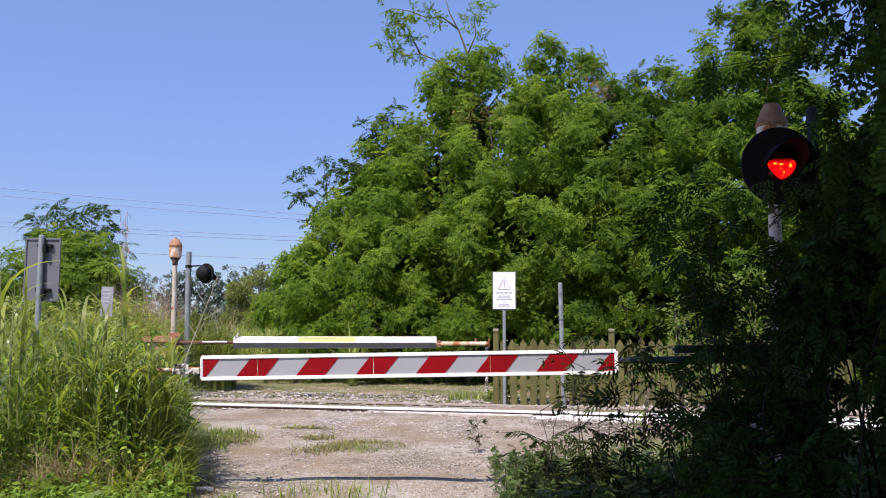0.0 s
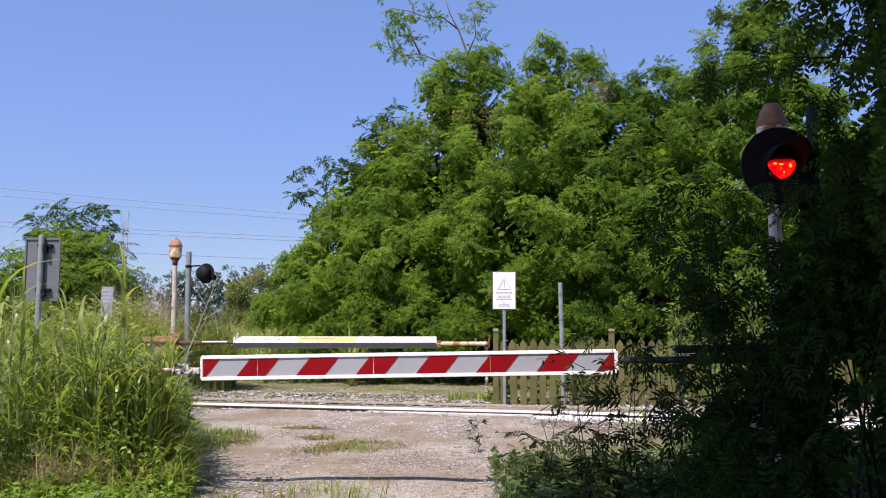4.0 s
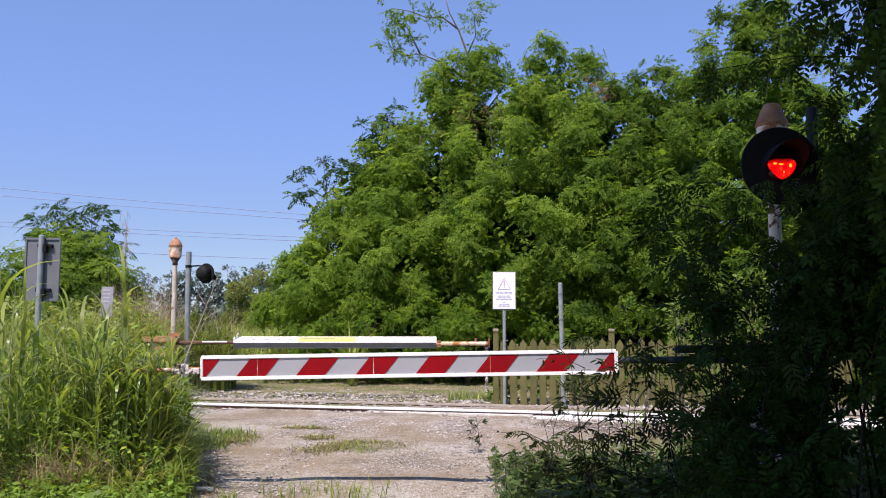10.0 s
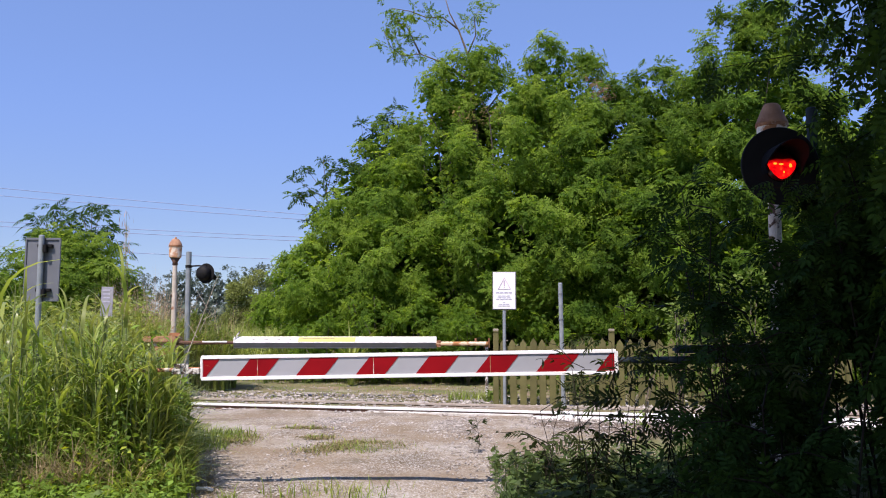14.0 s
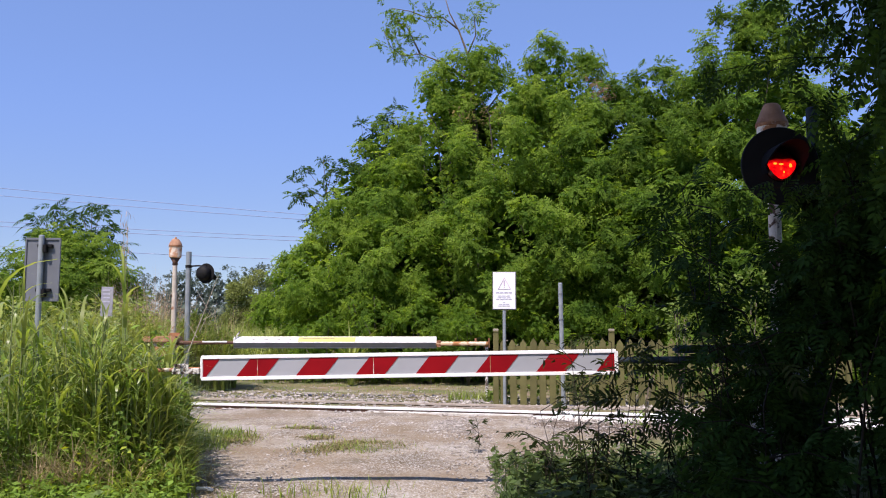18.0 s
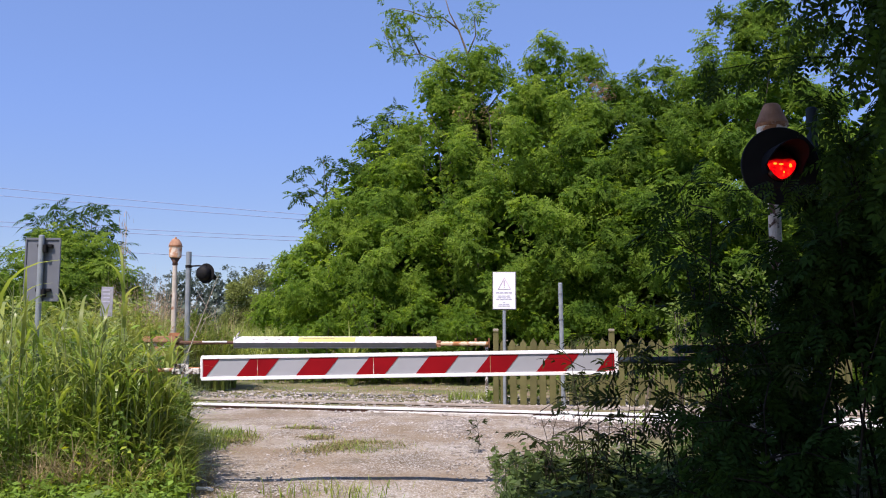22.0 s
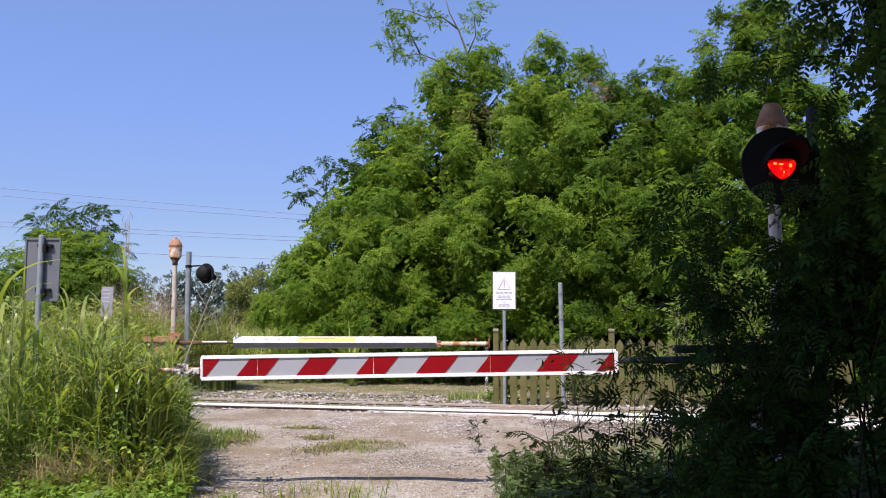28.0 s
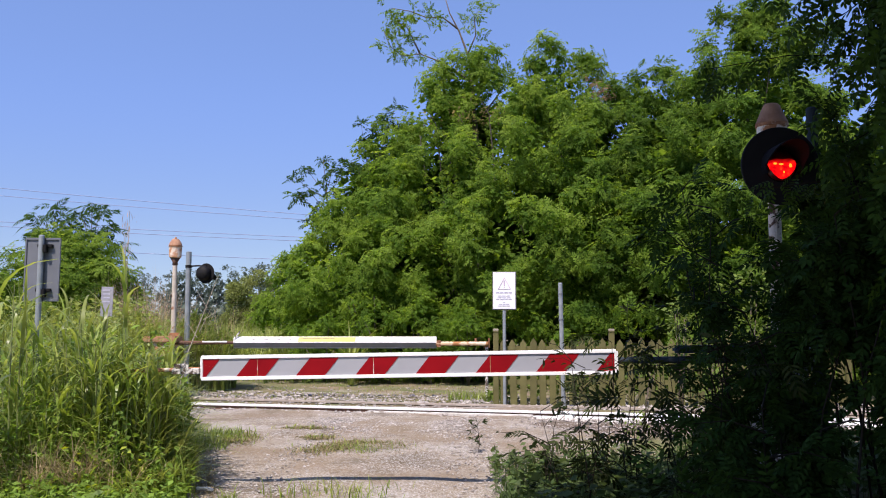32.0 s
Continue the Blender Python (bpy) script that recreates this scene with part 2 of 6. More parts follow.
def glowing(name, color, strength, gloss_color):
    m = bpy.data.materials.new(name)
    m.use_nodes = True
    b = m.node_tree.nodes["Principled BSDF"]
    b.inputs["Base Color"].default_value = (*gloss_color, 1)
    b.inputs["Roughness"].default_value = 0.2
    b.inputs["Emission Color"].default_value = (*color, 1)
    b.inputs["Emission Strength"].default_value = strength
    return m


m_red_glass = material("dark_red_glass", [(0.06, 0.005, 0.006), (0.09, 0.008, 0.008)], scale=30, rough=0.25)
m_red_lens = glowing("lit_red_lens", (1.0, 0.012, 0.010), 1.0, (0.1, 0.01, 0.01))
m_lamp_glint = glowing("glint_glow", (1.0, 0.26, 0.015), 1.5, (0.1, 0.03, 0.01))
lens_nodes = m_red_lens.node_tree
facets = lens_nodes.nodes.new("ShaderNodeTexNoise")
facets.inputs["Scale"].default_value, facets.inputs["Detail"].default_value = 30.0, 3.0
lens_coord = lens_nodes.nodes.new("ShaderNodeTexCoord")
lens_nodes.links.new(lens_coord.outputs["Object"], facets.inputs["Vector"])
lens_ramp = lens_nodes.nodes.new("ShaderNodeValToRGB")
lens_ramp.color_ramp.elements[0].position, lens_ramp.color_ramp.elements[0].color = 0.34, (0.55, 0.0, 0.002, 1)
lens_ramp.color_ramp.elements[1].position, lens_ramp.color_ramp.elements[1].color = 0.78, (1.5, 0.07, 0.008, 1)
lens_ramp.color_ramp.elements.new(0.58).color = (1.1, 0.006, 0.003, 1)
lens_nodes.links.new(facets.outputs["Fac"], lens_ramp.inputs["Fac"])
lens_nodes.links.new(lens_ramp.outputs["Color"], lens_nodes.nodes["Principled BSDF"].inputs["Emission Color"])
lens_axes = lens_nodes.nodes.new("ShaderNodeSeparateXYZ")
lens_fall = lens_nodes.nodes.new("ShaderNodeMapRange")           # emission fades towards the top: the hood's shade put into the glow
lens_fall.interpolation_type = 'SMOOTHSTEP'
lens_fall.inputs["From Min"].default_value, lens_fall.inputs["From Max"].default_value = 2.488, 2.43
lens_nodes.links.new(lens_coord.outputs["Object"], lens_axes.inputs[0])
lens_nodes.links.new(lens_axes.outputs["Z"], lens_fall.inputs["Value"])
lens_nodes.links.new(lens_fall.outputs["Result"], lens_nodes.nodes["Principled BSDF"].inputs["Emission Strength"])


# ---- geometry helpers ----
def part(name, geo, mat, parent=None, label=""):
    verts, faces = geo
    me = bpy.data.meshes.new(name)
    me.from_pydata([tuple(v) for v in verts], [], faces)
    me.materials.append(mat)
    me.update()
    ob = new(name, me)
    ob.parent = parent
    return tagged(ob, label)


def smooth(ob):
    ob.data.shade_smooth()
    return ob


def thing(name, m, label, category, group="", kind=""):
    ob = new(name)
    ob.empty_display_size = 0.1
    ob.matrix_basis = m
    return tagged(ob, label, category, group, kind)


def box(x0, x1, y0, y1, z0, z1, bevel=0.0):
    bm = bmesh.new()
    bmesh.ops.create_cube(bm, size=1.0)
    bmesh.ops.scale(bm, verts=bm.verts, vec=(x1 - x0, y1 - y0, z1 - z0))
    bmesh.ops.translate(bm, verts=bm.verts, vec=((x0 + x1) / 2, (y0 + y1) / 2, (z0 + z1) / 2))
    if bevel:
        bmesh.ops.bevel(bm, geom=bm.edges[:], offset=bevel, segments=2, affect='EDGES')
    bm.verts.ensure_lookup_table()
    bm.verts.index_update()
    g = ([v.co.copy() for v in bm.verts], [[v.index for v in f.verts] for f in bm.faces])
    bm.free()
    return g


def join(*geos):
    verts, faces = [], []
    for v, f in geos:
        k = len(verts)
        verts += list(v)
        faces += [[i + k for i in q] for q in f]
    return verts, faces


def moved(geo, m):
    return [m @ Vector(v) for v in geo[0]], geo[1]


def lathe(profile, n=20):
    verts, faces = [], []
    for r, z in profile:
        for k in range(n):
            a = 2 * math.pi * k / n
            verts.append((r * math.cos(a), r * math.sin(a), z))
    for i in range(len(profile) - 1):
        for k in range(n):
            a, b = i * n + k, i * n + (k + 1) % n
            faces.append([a, b, b + n, a + n])
    faces.append(list(range(n))[::-1])
    faces.append([(len(profile) - 1) * n + k for k in range(n)])
    return verts, faces


def tube(pts, radii, n=8):
    pts = [Vector(p) for p in pts]
    if not hasattr(radii, "__len__"):
        radii = [radii] * len(pts)
    verts, faces = [], []
    for i, p in enumerate(pts):
        d = (pts[min(i + 1, len(pts) - 1)] - pts[max(i - 1, 0)]).normalized()
        side = d.cross(Vector((0.31, 0.17, 0.93))) if abs(d.z) < 0.9 else d.cross(Vector((1, 0.1, 0)))
        side.normalize()
        up = side.cross(d)
        for k in range(n):
            a = 2 * math.pi * k / n
            verts.append(p + radii[i] * (math.cos(a) * side + math.sin(a) * up))
    for i in range(len(pts) - 1):
        for k in range(n):
            a, b = i * n + k, i * n + (k + 1) % n
            faces.append([a, b, b + n, a + n])
    faces.append(list(range(n))[::-1])
    faces.append([(len(pts) - 1) * n + k for k in range(n)])
    return verts, faces


def prism(poly, y0, y1):
    """A closed outline in x and z, between two depths."""
    n = len(poly)
    verts = [(x, y0, z) for x, z in poly] + [(x, y1, z) for x, z in poly]
    faces = [list(range(n)), list(range(n, 2 * n))[::-1]]
    faces += [[(i + 1) % n, i, i + n, (i + 1) % n + n] for i in range(n)]
    return verts, faces


def quads_object(name, verts, quads, mat, parent=None, label=""):
    verts, quads = np.asarray(verts, dtype=np.float32), np.asarray(quads, dtype=np.int32)
    me = bpy.data.meshes.new(name)
    me.vertices.add(len(verts))
    me.vertices.foreach_set("co", verts.ravel())
    me.loops.add(quads.size)
    me.loops.foreach_set("vertex_index", quads.ravel())
    me.polygons.add(len(quads))
    me.polygons.foreach_set("loop_start", np.arange(0, quads.size, 4, dtype=np.int32))
    me.materials.append(mat)
    me.update(calc_edges=True)
    ob = new(name, me)
    ob.parent = parent
    return tagged(ob, label)


# ---- foliage helpers ----
def unit(v):
    return v / np.maximum(np.linalg.norm(v, axis=-1, keepdims=True), 1e-9)


def compound_leaf(pairs, length, leaflet, width, droop=0.25):
    """A pinnate leaf along x: oval leaflets, each a folded quad."""
    verts, quads = [], []
    slots = [(0.22 + 0.7 * i / max(pairs - 1, 1), s) for i in range(pairs) for s in (-1, 1)] + [(0.95, 0)]
    for u, s in slots:
        ang = s * radians(68) * (1 - 0.35 * u)
        c, q = math.cos(ang), math.sin(ang)
        ll = leaflet * (0.8 + 0.4 * math.sin(math.pi * u))
        k = len(verts)
        for along, across, lift in ((0, 0, 0), (0.45, -0.5, -0.06), (1, 0, -0.22), (0.45, 0.5, -0.06)):
            a, b = along * ll, across * width
            x = u * length + a * c - b * q
            verts.append((x, a * q + b * c, lift * ll - droop * length * (x / length) ** 2))
        quads.append([k, k + 1, k + 2, k + 3])
    return np.array(verts), np.array(quads)


def near_leaf(pairs, length, leaflet, width, droop=0.3):
    """A pinnate leaf seen close by: a thin stalk, and oval leaflets folded along the midrib."""
    verts, quads = [], []

    def sag(x):
        return -droop * length * (x / length) ** 2
    for i in range(2):
        x = [length * i / 2, length * (i + 1) / 2]
        k = len(verts)
        verts += [(x[0], -0.0015, sag(x[0])), (x[0], 0.0015, sag(x[0])), (x[1], 0.0015, sag(x[1])), (x[1], -0.0015, sag(x[1]))]
        quads.append([k, k + 1, k + 2, k + 3])
    slots = [(0.2 + 0.74 * i / max(pairs - 1, 1), s) for i in range(pairs) for s in (-1, 1)] + [(0.99, 0)]
    for u, s in slots:
        ang = s * radians(72) * (1 - 0.3 * u)
        c, q = math.cos(ang), math.sin(ang)
        ll = leaflet * (0.8 + 0.35 * math.sin(math.pi * (0.1 + 0.8 * u)))
        k = len(verts)
        for along, across, lift in ((0, 0, 0), (0.28, -0.46, 0.05), (0.72, -0.42, 0.0), (1, 0, -0.16), (0.72, 0.42, 0.0), (0.28, 0.46, 0.05)):
            a, b = along * ll, across * width
            x = u * length + a * c - b * q
            verts.append((x, a * q + b * c, lift * ll + sag(x) - 0.12 * a * abs(s)))
        quads += [[k, k + 1, k + 2, k + 3], [k, k + 3, k + 4, k + 5]]
    return np.array(verts), np.array(quads)


def simple_leaf(length, width):
    v = [(0, 0, 0), (length * 0.45, -width / 2, -0.02 * length), (length, 0, -0.2 * length), (length * 0.45, width / 2, -0.02 * length)]
    return np.array(v), np.array([[0, 1, 2, 3]])


def lance_leaf(length, width):
    """A long arched leaf in four segments."""
    verts, quads = [], []
    for u, w in ((0, 0.05), (0.25, 0.8), (0.5, 1.0), (0.78, 0.6), (1.0, 0.04)):
        z = 0.10 * length * math.sin(math.pi * u) - 0.22 * length * u ** 2
        verts += [(u * length, -w * width / 2, z), (u * length, w * width / 2, z)]
    quads = [[2 * i, 2 * i + 1, 2 * i + 3, 2 * i + 2] for i in range(4)]
    return np.array(verts), np.array(quads)


def oriented(dirs, tilt=0.5):
    """Turns: x along each direction, z near to up, tilted at random."""
    x = unit(dirs)
    up = np.array([0, 0, 1.0]) + rng.normal(0, tilt, x.shape)
    y = unit(np.cross(up, x))
    z = np.cross(x, y)
    return np.stack([x, y, z], axis=-1)


def scattered(proto, pos, turns, sizes):
    v, q = proto
    allv = pos[:, None, :] + sizes[:, None, None] * np.einsum("nij,kj->nki", turns, v)
    allq = q[None] + (np.arange(len(pos)) * len(v))[:, None, None]
    return allv.reshape(-1, 3), allq.reshape(-1, 4)


def merged(*geos):
    vs, qs, k = [], [], 0
    for v, q in geos:
        vs.append(v)
        qs.append(q + k)
        k += len(v)
    return np.concatenate(vs), np.concatenate(qs)


def clump_leaves(centres, outs, proto, per, spread, size=(0.75, 1.25), droop=0.15):
    """Leaves that radiate from each twig end."""
    n = len(centres)
    c = np.repeat(centres, per, axis=0)
    o = np.repeat(outs, per, axis=0)
    d = unit(rng.normal(0, 1, (n * per, 3)) + 0.7 * o + np.array([0, 0, 0.2]))
    p = c + d * spread * rng.uniform(0.05, 1.0, (n * per, 1))
    d = unit(d + np.array([0, 0, -droop]) + rng.normal(0, 0.25, d.shape))
    return scattered(proto, p, oriented(d, 0.38), rng.uniform(*size, n * per))


def rosettes(tips, axes, proto, per, size=(0.8, 1.2), loose=0.35, ruffle=0.010):
    """Leaves spread like an umbrella round each shoot tip, their faces towards the shoot's own axis."""
    n = len(tips)
    z = unit(axes)
    e1 = unit(np.cross(z, rng.normal(0, 1, z.shape)))
    e2 = np.cross(z, e1)
    az = (np.arange(per)[None] * 2 * math.pi / per + rng.normal(0, 0.3, (n, per)))[..., None]
    lift = rng.uniform(-0.15, 0.75, (n, per, 1))
    d = np.cos(az) * e1[:, None] + np.sin(az) * e2[:, None] + lift * z[:, None]
    d = unit(d.reshape(-1, 3))
    zz = np.repeat(z, per, axis=0)
    up = zz + rng.normal(0, loose, zz.shape)
    y = unit(np.cross(up, d))
    turns = np.stack([d, y, np.cross(d, y)], axis=-1)
    scale = np.repeat(rng.uniform(*size, n), per) * rng.uniform(0.75, 1.15, n * per)
    p = np.repeat(tips, per, axis=0) + zz * rng.uniform(-0.22, 0.04, (n * per, 1)) * scale[:, None]
    v, q = scattered(proto, p, turns, scale)
    return v + rng.normal(0, ruffle, v.shape), q


def blob_points(blobs, n, shell=0.62, back=0.4, lump=(0.4, 0.8), per_lump=12):
    """Twig ends on rounded lumps that sit in the outer shell of a union of masses; fewer on the side that faces away."""
    b = np.array(blobs, dtype=float)
    w = b[:, 3] * b[:, 5]
    pts, outs = [], []
    while len(pts) < n:
        c = b[rng.choice(len(b), p=w / w.sum())]
        d = unit(rng.normal(0, 1, 3))
        if d[1] > 0.2 and rng.random() > back:
            continue
        r = shell + (1 - shell) * rng.random() ** 0.5
        p = c[:3] + c[3:] * d * r
        inside = (((p - b[:, :3]) / b[:, 3:]) ** 2).sum(1)
        if (inside < shell ** 2 * 0.8).any() or p[2] < 0.15:
            continue
        lr = rng.uniform(*lump) * min(1.0, c[3])
        e = unit(rng.normal(0, 1, (per_lump, 3)) + 0.6 * d + np.array([0, 0, 0.7]))
        q = p + e * lr * rng.uniform(0.6, 1.0, (per_lump, 1)) * np.array([1, 1, 0.7])
        pts += list(q)
        outs += list(unit(e + 0.4 * d))
    return np.array(pts[:n]), np.array(outs[:n])


def blades(base, height, width, azimuth, bend, seg=5, thin=1.6):
    """Curved ribbons that taper to a tip."""
    n = len(base)
    t = np.linspace(0, 1, seg + 1)[None, :, None]
    d = np.stack([np.cos(azimuth), np.sin(azimuth), np.zeros(n)], axis=-1)[:, None, :]
    side = np.stack([-np.sin(azimuth), np.cos(azimuth), np.zeros(n)], axis=-1)[:, None, :]
    h, bd = height[:, None, None], bend[:, None, None]
    mid = base[:, None, :] + d * h * bd * t ** 2 + np.array([0, 0, 1.0]) * h * (t - 0.55 * np.minimum(bd, 1.2) * t ** 2.6)
    half = side * width[:, None, None] * 0.5 * np.clip(1 - t ** thin, 0.04, 1)
    v = np.stack([mid - half, mid + half], axis=2).reshape(n, -1, 3)
    q = np.array([[2 * i, 2 * i + 1, 2 * i + 3, 2 * i + 2] for i in range(seg)])
    quads = q[None] + (np.arange(n) * 2 * (seg + 1))[:, None, None]
    return v.reshape(-1, 3), quads.reshape(-1, 4)


def grass(name, n, area, height, width, bend, mat, label, height_of=None):
    """A sward over a rectangle (x0, x1, y0, y1) or over the places that area() gives."""
    if callable(area):
        p = area(n)
    else:
        p = np.stack([rng.uniform(area[0], area[1], n), rng.uniform(area[2], area[3], n), np.full(n, -0.02)], axis=-1)
    h = rng.uniform(*height, n)
    if height_of is not None:
        h = h * height_of(p)
    g = blades(p, h, rng.uniform(*width, n), rng.uniform(0, 2 * math.pi, n), rng.uniform(*bend, n))
    ob = quads_object(name, *g, mat)
    return tagged(ob, label, "grass", kind="stuff")


# ---- ground, road and track ----
def spread_axis(near0, near1, step, far):
    a = np.arange(near0, near1 + 1e-6, step)
    out = np.geomspace(1.0, far, 14)
    return np.concatenate([near0 - out[::-1], a, near1 + out])


def ground():
    xs, ys = spread_axis(-16, 14, 0.5, 2500), spread_axis(-6, 34, 0.5, 2500)
    verts = []
    for y in ys:
        for x in xs:
            z = 0.05 * noise.noise(Vector((x * 0.5, y * 0.5, 0))) if abs(x) < 200 and abs(y) < 200 else 0.0
            if -3.2 < x < 2.2 and y < 17:
                z = z * 0.2
            z -= 0.03
            verts.append((x, y, z))
    w = len(xs)
    quads = [[j * w + i, j * w + i + 1, (j + 1) * w + i + 1, (j + 1) * w + i] for j in range(len(ys) - 1) for i in range(w - 1)]
    ob = smooth(part("ground", (verts, quads), m_ground))
    tagged(ob, "dry earth and sparse grass beside the railway", "ground", kind="structure")


def meadow():
    """The grass field left of the lane, beyond the track, up to the far woods."""
    rows, cols = 24, 20
    verts, faces = [], []
    for j in range(rows + 1):
        y = 23 + 150 * (j / rows) ** 2
        for i in range(cols + 1):
            x = (-0.95 + 0.88 * i / cols) * y + 0.8 * noise.noise(Vector((i * 0.7, j * 0.7, 1)))
            verts.append((x, y, 0.03 + 0.03 * noise.noise(Vector((x * 0.3, y * 0.3, 2)))))
    for j in range(rows):
        for i in range(cols):
            a = j * (cols + 1) + i
            faces.append([a, a + 1, a + cols + 2, a + cols + 1])
    ob = smooth(part("meadow", (verts, faces), m_meadow))
    tagged(ob, "green mown grass field beyond the track", "ground", kind="structure")


def road():
    """Gravelled lane, with ragged edges, up to and over the track."""
    lengths = [-150 + 12 * k for k in range(12)] + [-5 + 21.4 * k / 70 for k in range(71)]
    nu, nv = 24, len(lengths) - 1
    verts, faces = [], []
    for j, y in enumerate(lengths):
        l = -2.5 - 0.28 * max(y - 8, 0) + 0.35 * noise.noise(Vector((1.3, y * 0.9, 0))) + 0.12 * noise.noise(Vector((4, y * 4, 0)))
        r = 1.75 + 0.15 * max(y - 10, 0) + 0.35 * noise.noise(Vector((7.3, y * 0.9, 0)))
        for i in range(nu + 1):
            u = i / nu
            x = l + (r - l) * u
            edge = min(1, 6 * u, 6 * (1 - u), max(0.0, (nv - j) / 4))
            rut = -0.02 * math.exp(-((x + 1.6) / 0.35) ** 2) - 0.02 * math.exp(-((x - 0.3) / 0.35) ** 2)
            z = -0.045 + 0.055 * edge + (rut + 0.02 * noise.noise(Vector((x * 1.5, y * 1.5, 3)))) * edge
            verts.append((x, y, z))
    for j in range(nv):
        for i in range(nu):
            a = j * (nu + 1) + i
            faces.append([a, a + 1, a + nu + 2, a + nu + 1])
    ob = smooth(part("road", (verts, faces), m_road))
    tagged(ob, "pale dusty gravel lane worn into ruts", "road", kind="structure")


TRACK_TURN = math.degrees(math.atan2(-1.97, 7.78))
TRACK_Y = 14.45


def rail(offset, label, z=0.0, top=m_glint_steel, check=False):
    """A flat-bottomed rail along the track's own x."""
    t = thing("rail", pose(-0.03, TRACK_Y, z, 0, 0, TRACK_TURN), label, "rail", "rails of the track")
    L = 60
    part("rail_head", box(-L, L, offset - 0.036, offset + 0.036, 0.085, 0.125, 0.008), top, t, "worn running surface")
    part("rail_web", box(-L, L, offset - 0.010, offset + 0.010, -0.022, 0.087), m_railside, t)
    part("rail_foot", box(-L, L, offset - 0.075, offset + 0.075, -0.04, -0.018, 0.006), m_railside, t)
    if check:
        part("check_plate", box(-1.2, 1.5, offset - 0.21, offset - 0.085, 0.02, 0.075, 0.01), m_pale_concrete, t, "pale broken concrete edge beside the rail")
        x, r = 1.52, random.Random(8)
        while x < 12:                            # broken slabs, wider towards the verge
            step = r.uniform(0.25, 0.7)
            part("check_slab", moved(box(0, step - 0.015, offset - r.uniform(0.30, 0.42), offset - 0.10, 0.0, r.uniform(0.06, 0.085), 0.012), pose(x, 0, 0, 0, r.uniform(-1, 1), 0)),
                 m_white_concrete, t, "white broken concrete slab")
            x += step
    return t


def stones(name, n, place, size, label):
    """Broken stones: squashed octahedra with random corners."""
    base = np.array([(1, 0, 0), (0, 1, 0), (-1, 0, 0), (0, -1, 0), (0, 0, 1), (0, 0, -1)], dtype=float)
    tri = [(0, 1, 4), (1, 2, 4), (2, 3, 4), (3, 0, 4), (1, 0, 5), (2, 1, 5), (3, 2, 5), (0, 3, 5)]
    pos = place(n)
    s = rng.uniform(*size, (n, 1, 1)) * rng.uniform(0.6, 1.3, (n, 1, 3)) * np.array([1, 1, 0.6])
    a = rng.uniform(0, 6.283, n)
    R = np.zeros((n, 3, 3))
    R[:, 0, 0], R[:, 0, 1], R[:, 1, 0], R[:, 1, 1], R[:, 2, 2] = np.cos(a), -np.sin(a), np.sin(a), np.cos(a), 1
    v = np.einsum("nij,nkj->nki", R, (base[None] * rng.uniform(0.7, 1.25, (n, 6, 1))) * s) + pos[:, None, :]
    f = (np.array(tri)[None] + (np.arange(n) * 6)[:, None, None]).reshape(-1, 3)
    ob = part(name, (v.reshape(-1, 3).tolist(), f.tolist()), m_stone)
    return tagged(ob, label, "stones", kind="stuff")


def along_track(x0, x1, o0, o1, z=0.0):
    m = pose(-0.03, TRACK_Y, z, 0, 0, TRACK_TURN)

    def place(n):
        u, o = rng.uniform(x0, x1, n), rng.uniform(o0, o1, n)
        c, s = math.cos(radians(TRACK_TURN)), math.sin(radians(TRACK_TURN))
        return np.stack([-0.03 + u * c - o * s, TRACK_Y + u * s + o * c, np.full(n, z)], axis=-1)
    return place


ground()
meadow()
road()
rail(0.0, "bright worn steel rail crossing the gravel lane", -0.045, m_glint_steel, True)
rail(1.5, "dull dusty steel rail half sunk in gravel", -0.098, m_dull_rail)
stones("track_ballast", 2600, along_track(-14, 14, -0.9, 2.6, -0.01), (0.012, 0.042), "pale broken stone ballast along the rails")
stones("far_ballast", 2400, along_track(-7, 7, 1.7, 3.6, -0.005), (0.012, 0.046), "pale broken stones beyond the far rail")
stones("rail_side_stones", 500, along_track(-8, 10, -0.22, -0.08, 0.0), (0.02, 0.045), "pale stones packed against the rail")
stones("road_gravel_stones", 7600, lambda n: np.stack([rng.uniform(-2.6, 2.4, n), 13.9 - 7.2 * rng.random(n) ** 1.5, np.full(n, 0.0)], axis=-1),
       (0.005, 0.022), "small loose stones scattered on the lane")



def soil_strip():
    """Low bank of dark soil between the verge and the rail; it runs out in the lane."""
    place = pose(-0.03, TRACK_Y, 0, 0, 0, TRACK_TURN)
    nx, ny = 90, 18
    verts, faces = [], []
    for i in range(nx + 1):
        for j in range(ny + 1):
            u, v = i / nx, j / ny
            p = place @ Vector((0.9 + 7.5 * u, -0.42 - 2.0 * v * (0.45 + 0.55 * u), 0))
            rise = math.sin(math.pi * u) ** 0.5 * math.sin(math.pi * v) ** 0.6
            verts.append((p.x, p.y, 0.07 * rise * (0.75 + 0.9 * noise.noise(Vector((p.x * 1.6, p.y * 1.6, 3)))) + 0.012 * noise.noise(Vector((p.x * 9, p.y * 9, 0))) - 0.03))
    for i in range(nx):
        for j in range(ny):
            a = i * (ny + 1) + j
            faces.append([a, a + ny + 1, a + ny + 2, a + 1])
    tagged(smooth(part("soil_bank", (verts, faces), m_soil)), "low strip of dark stony soil beside the rail", "soil", kind="stuff")


soil_strip()
stones("soil_stones", 700, along_track(1.4, 8.0, -1.9, -0.4, 0.02), (0.008, 0.028), "small stones on the dark soil beside the rail")
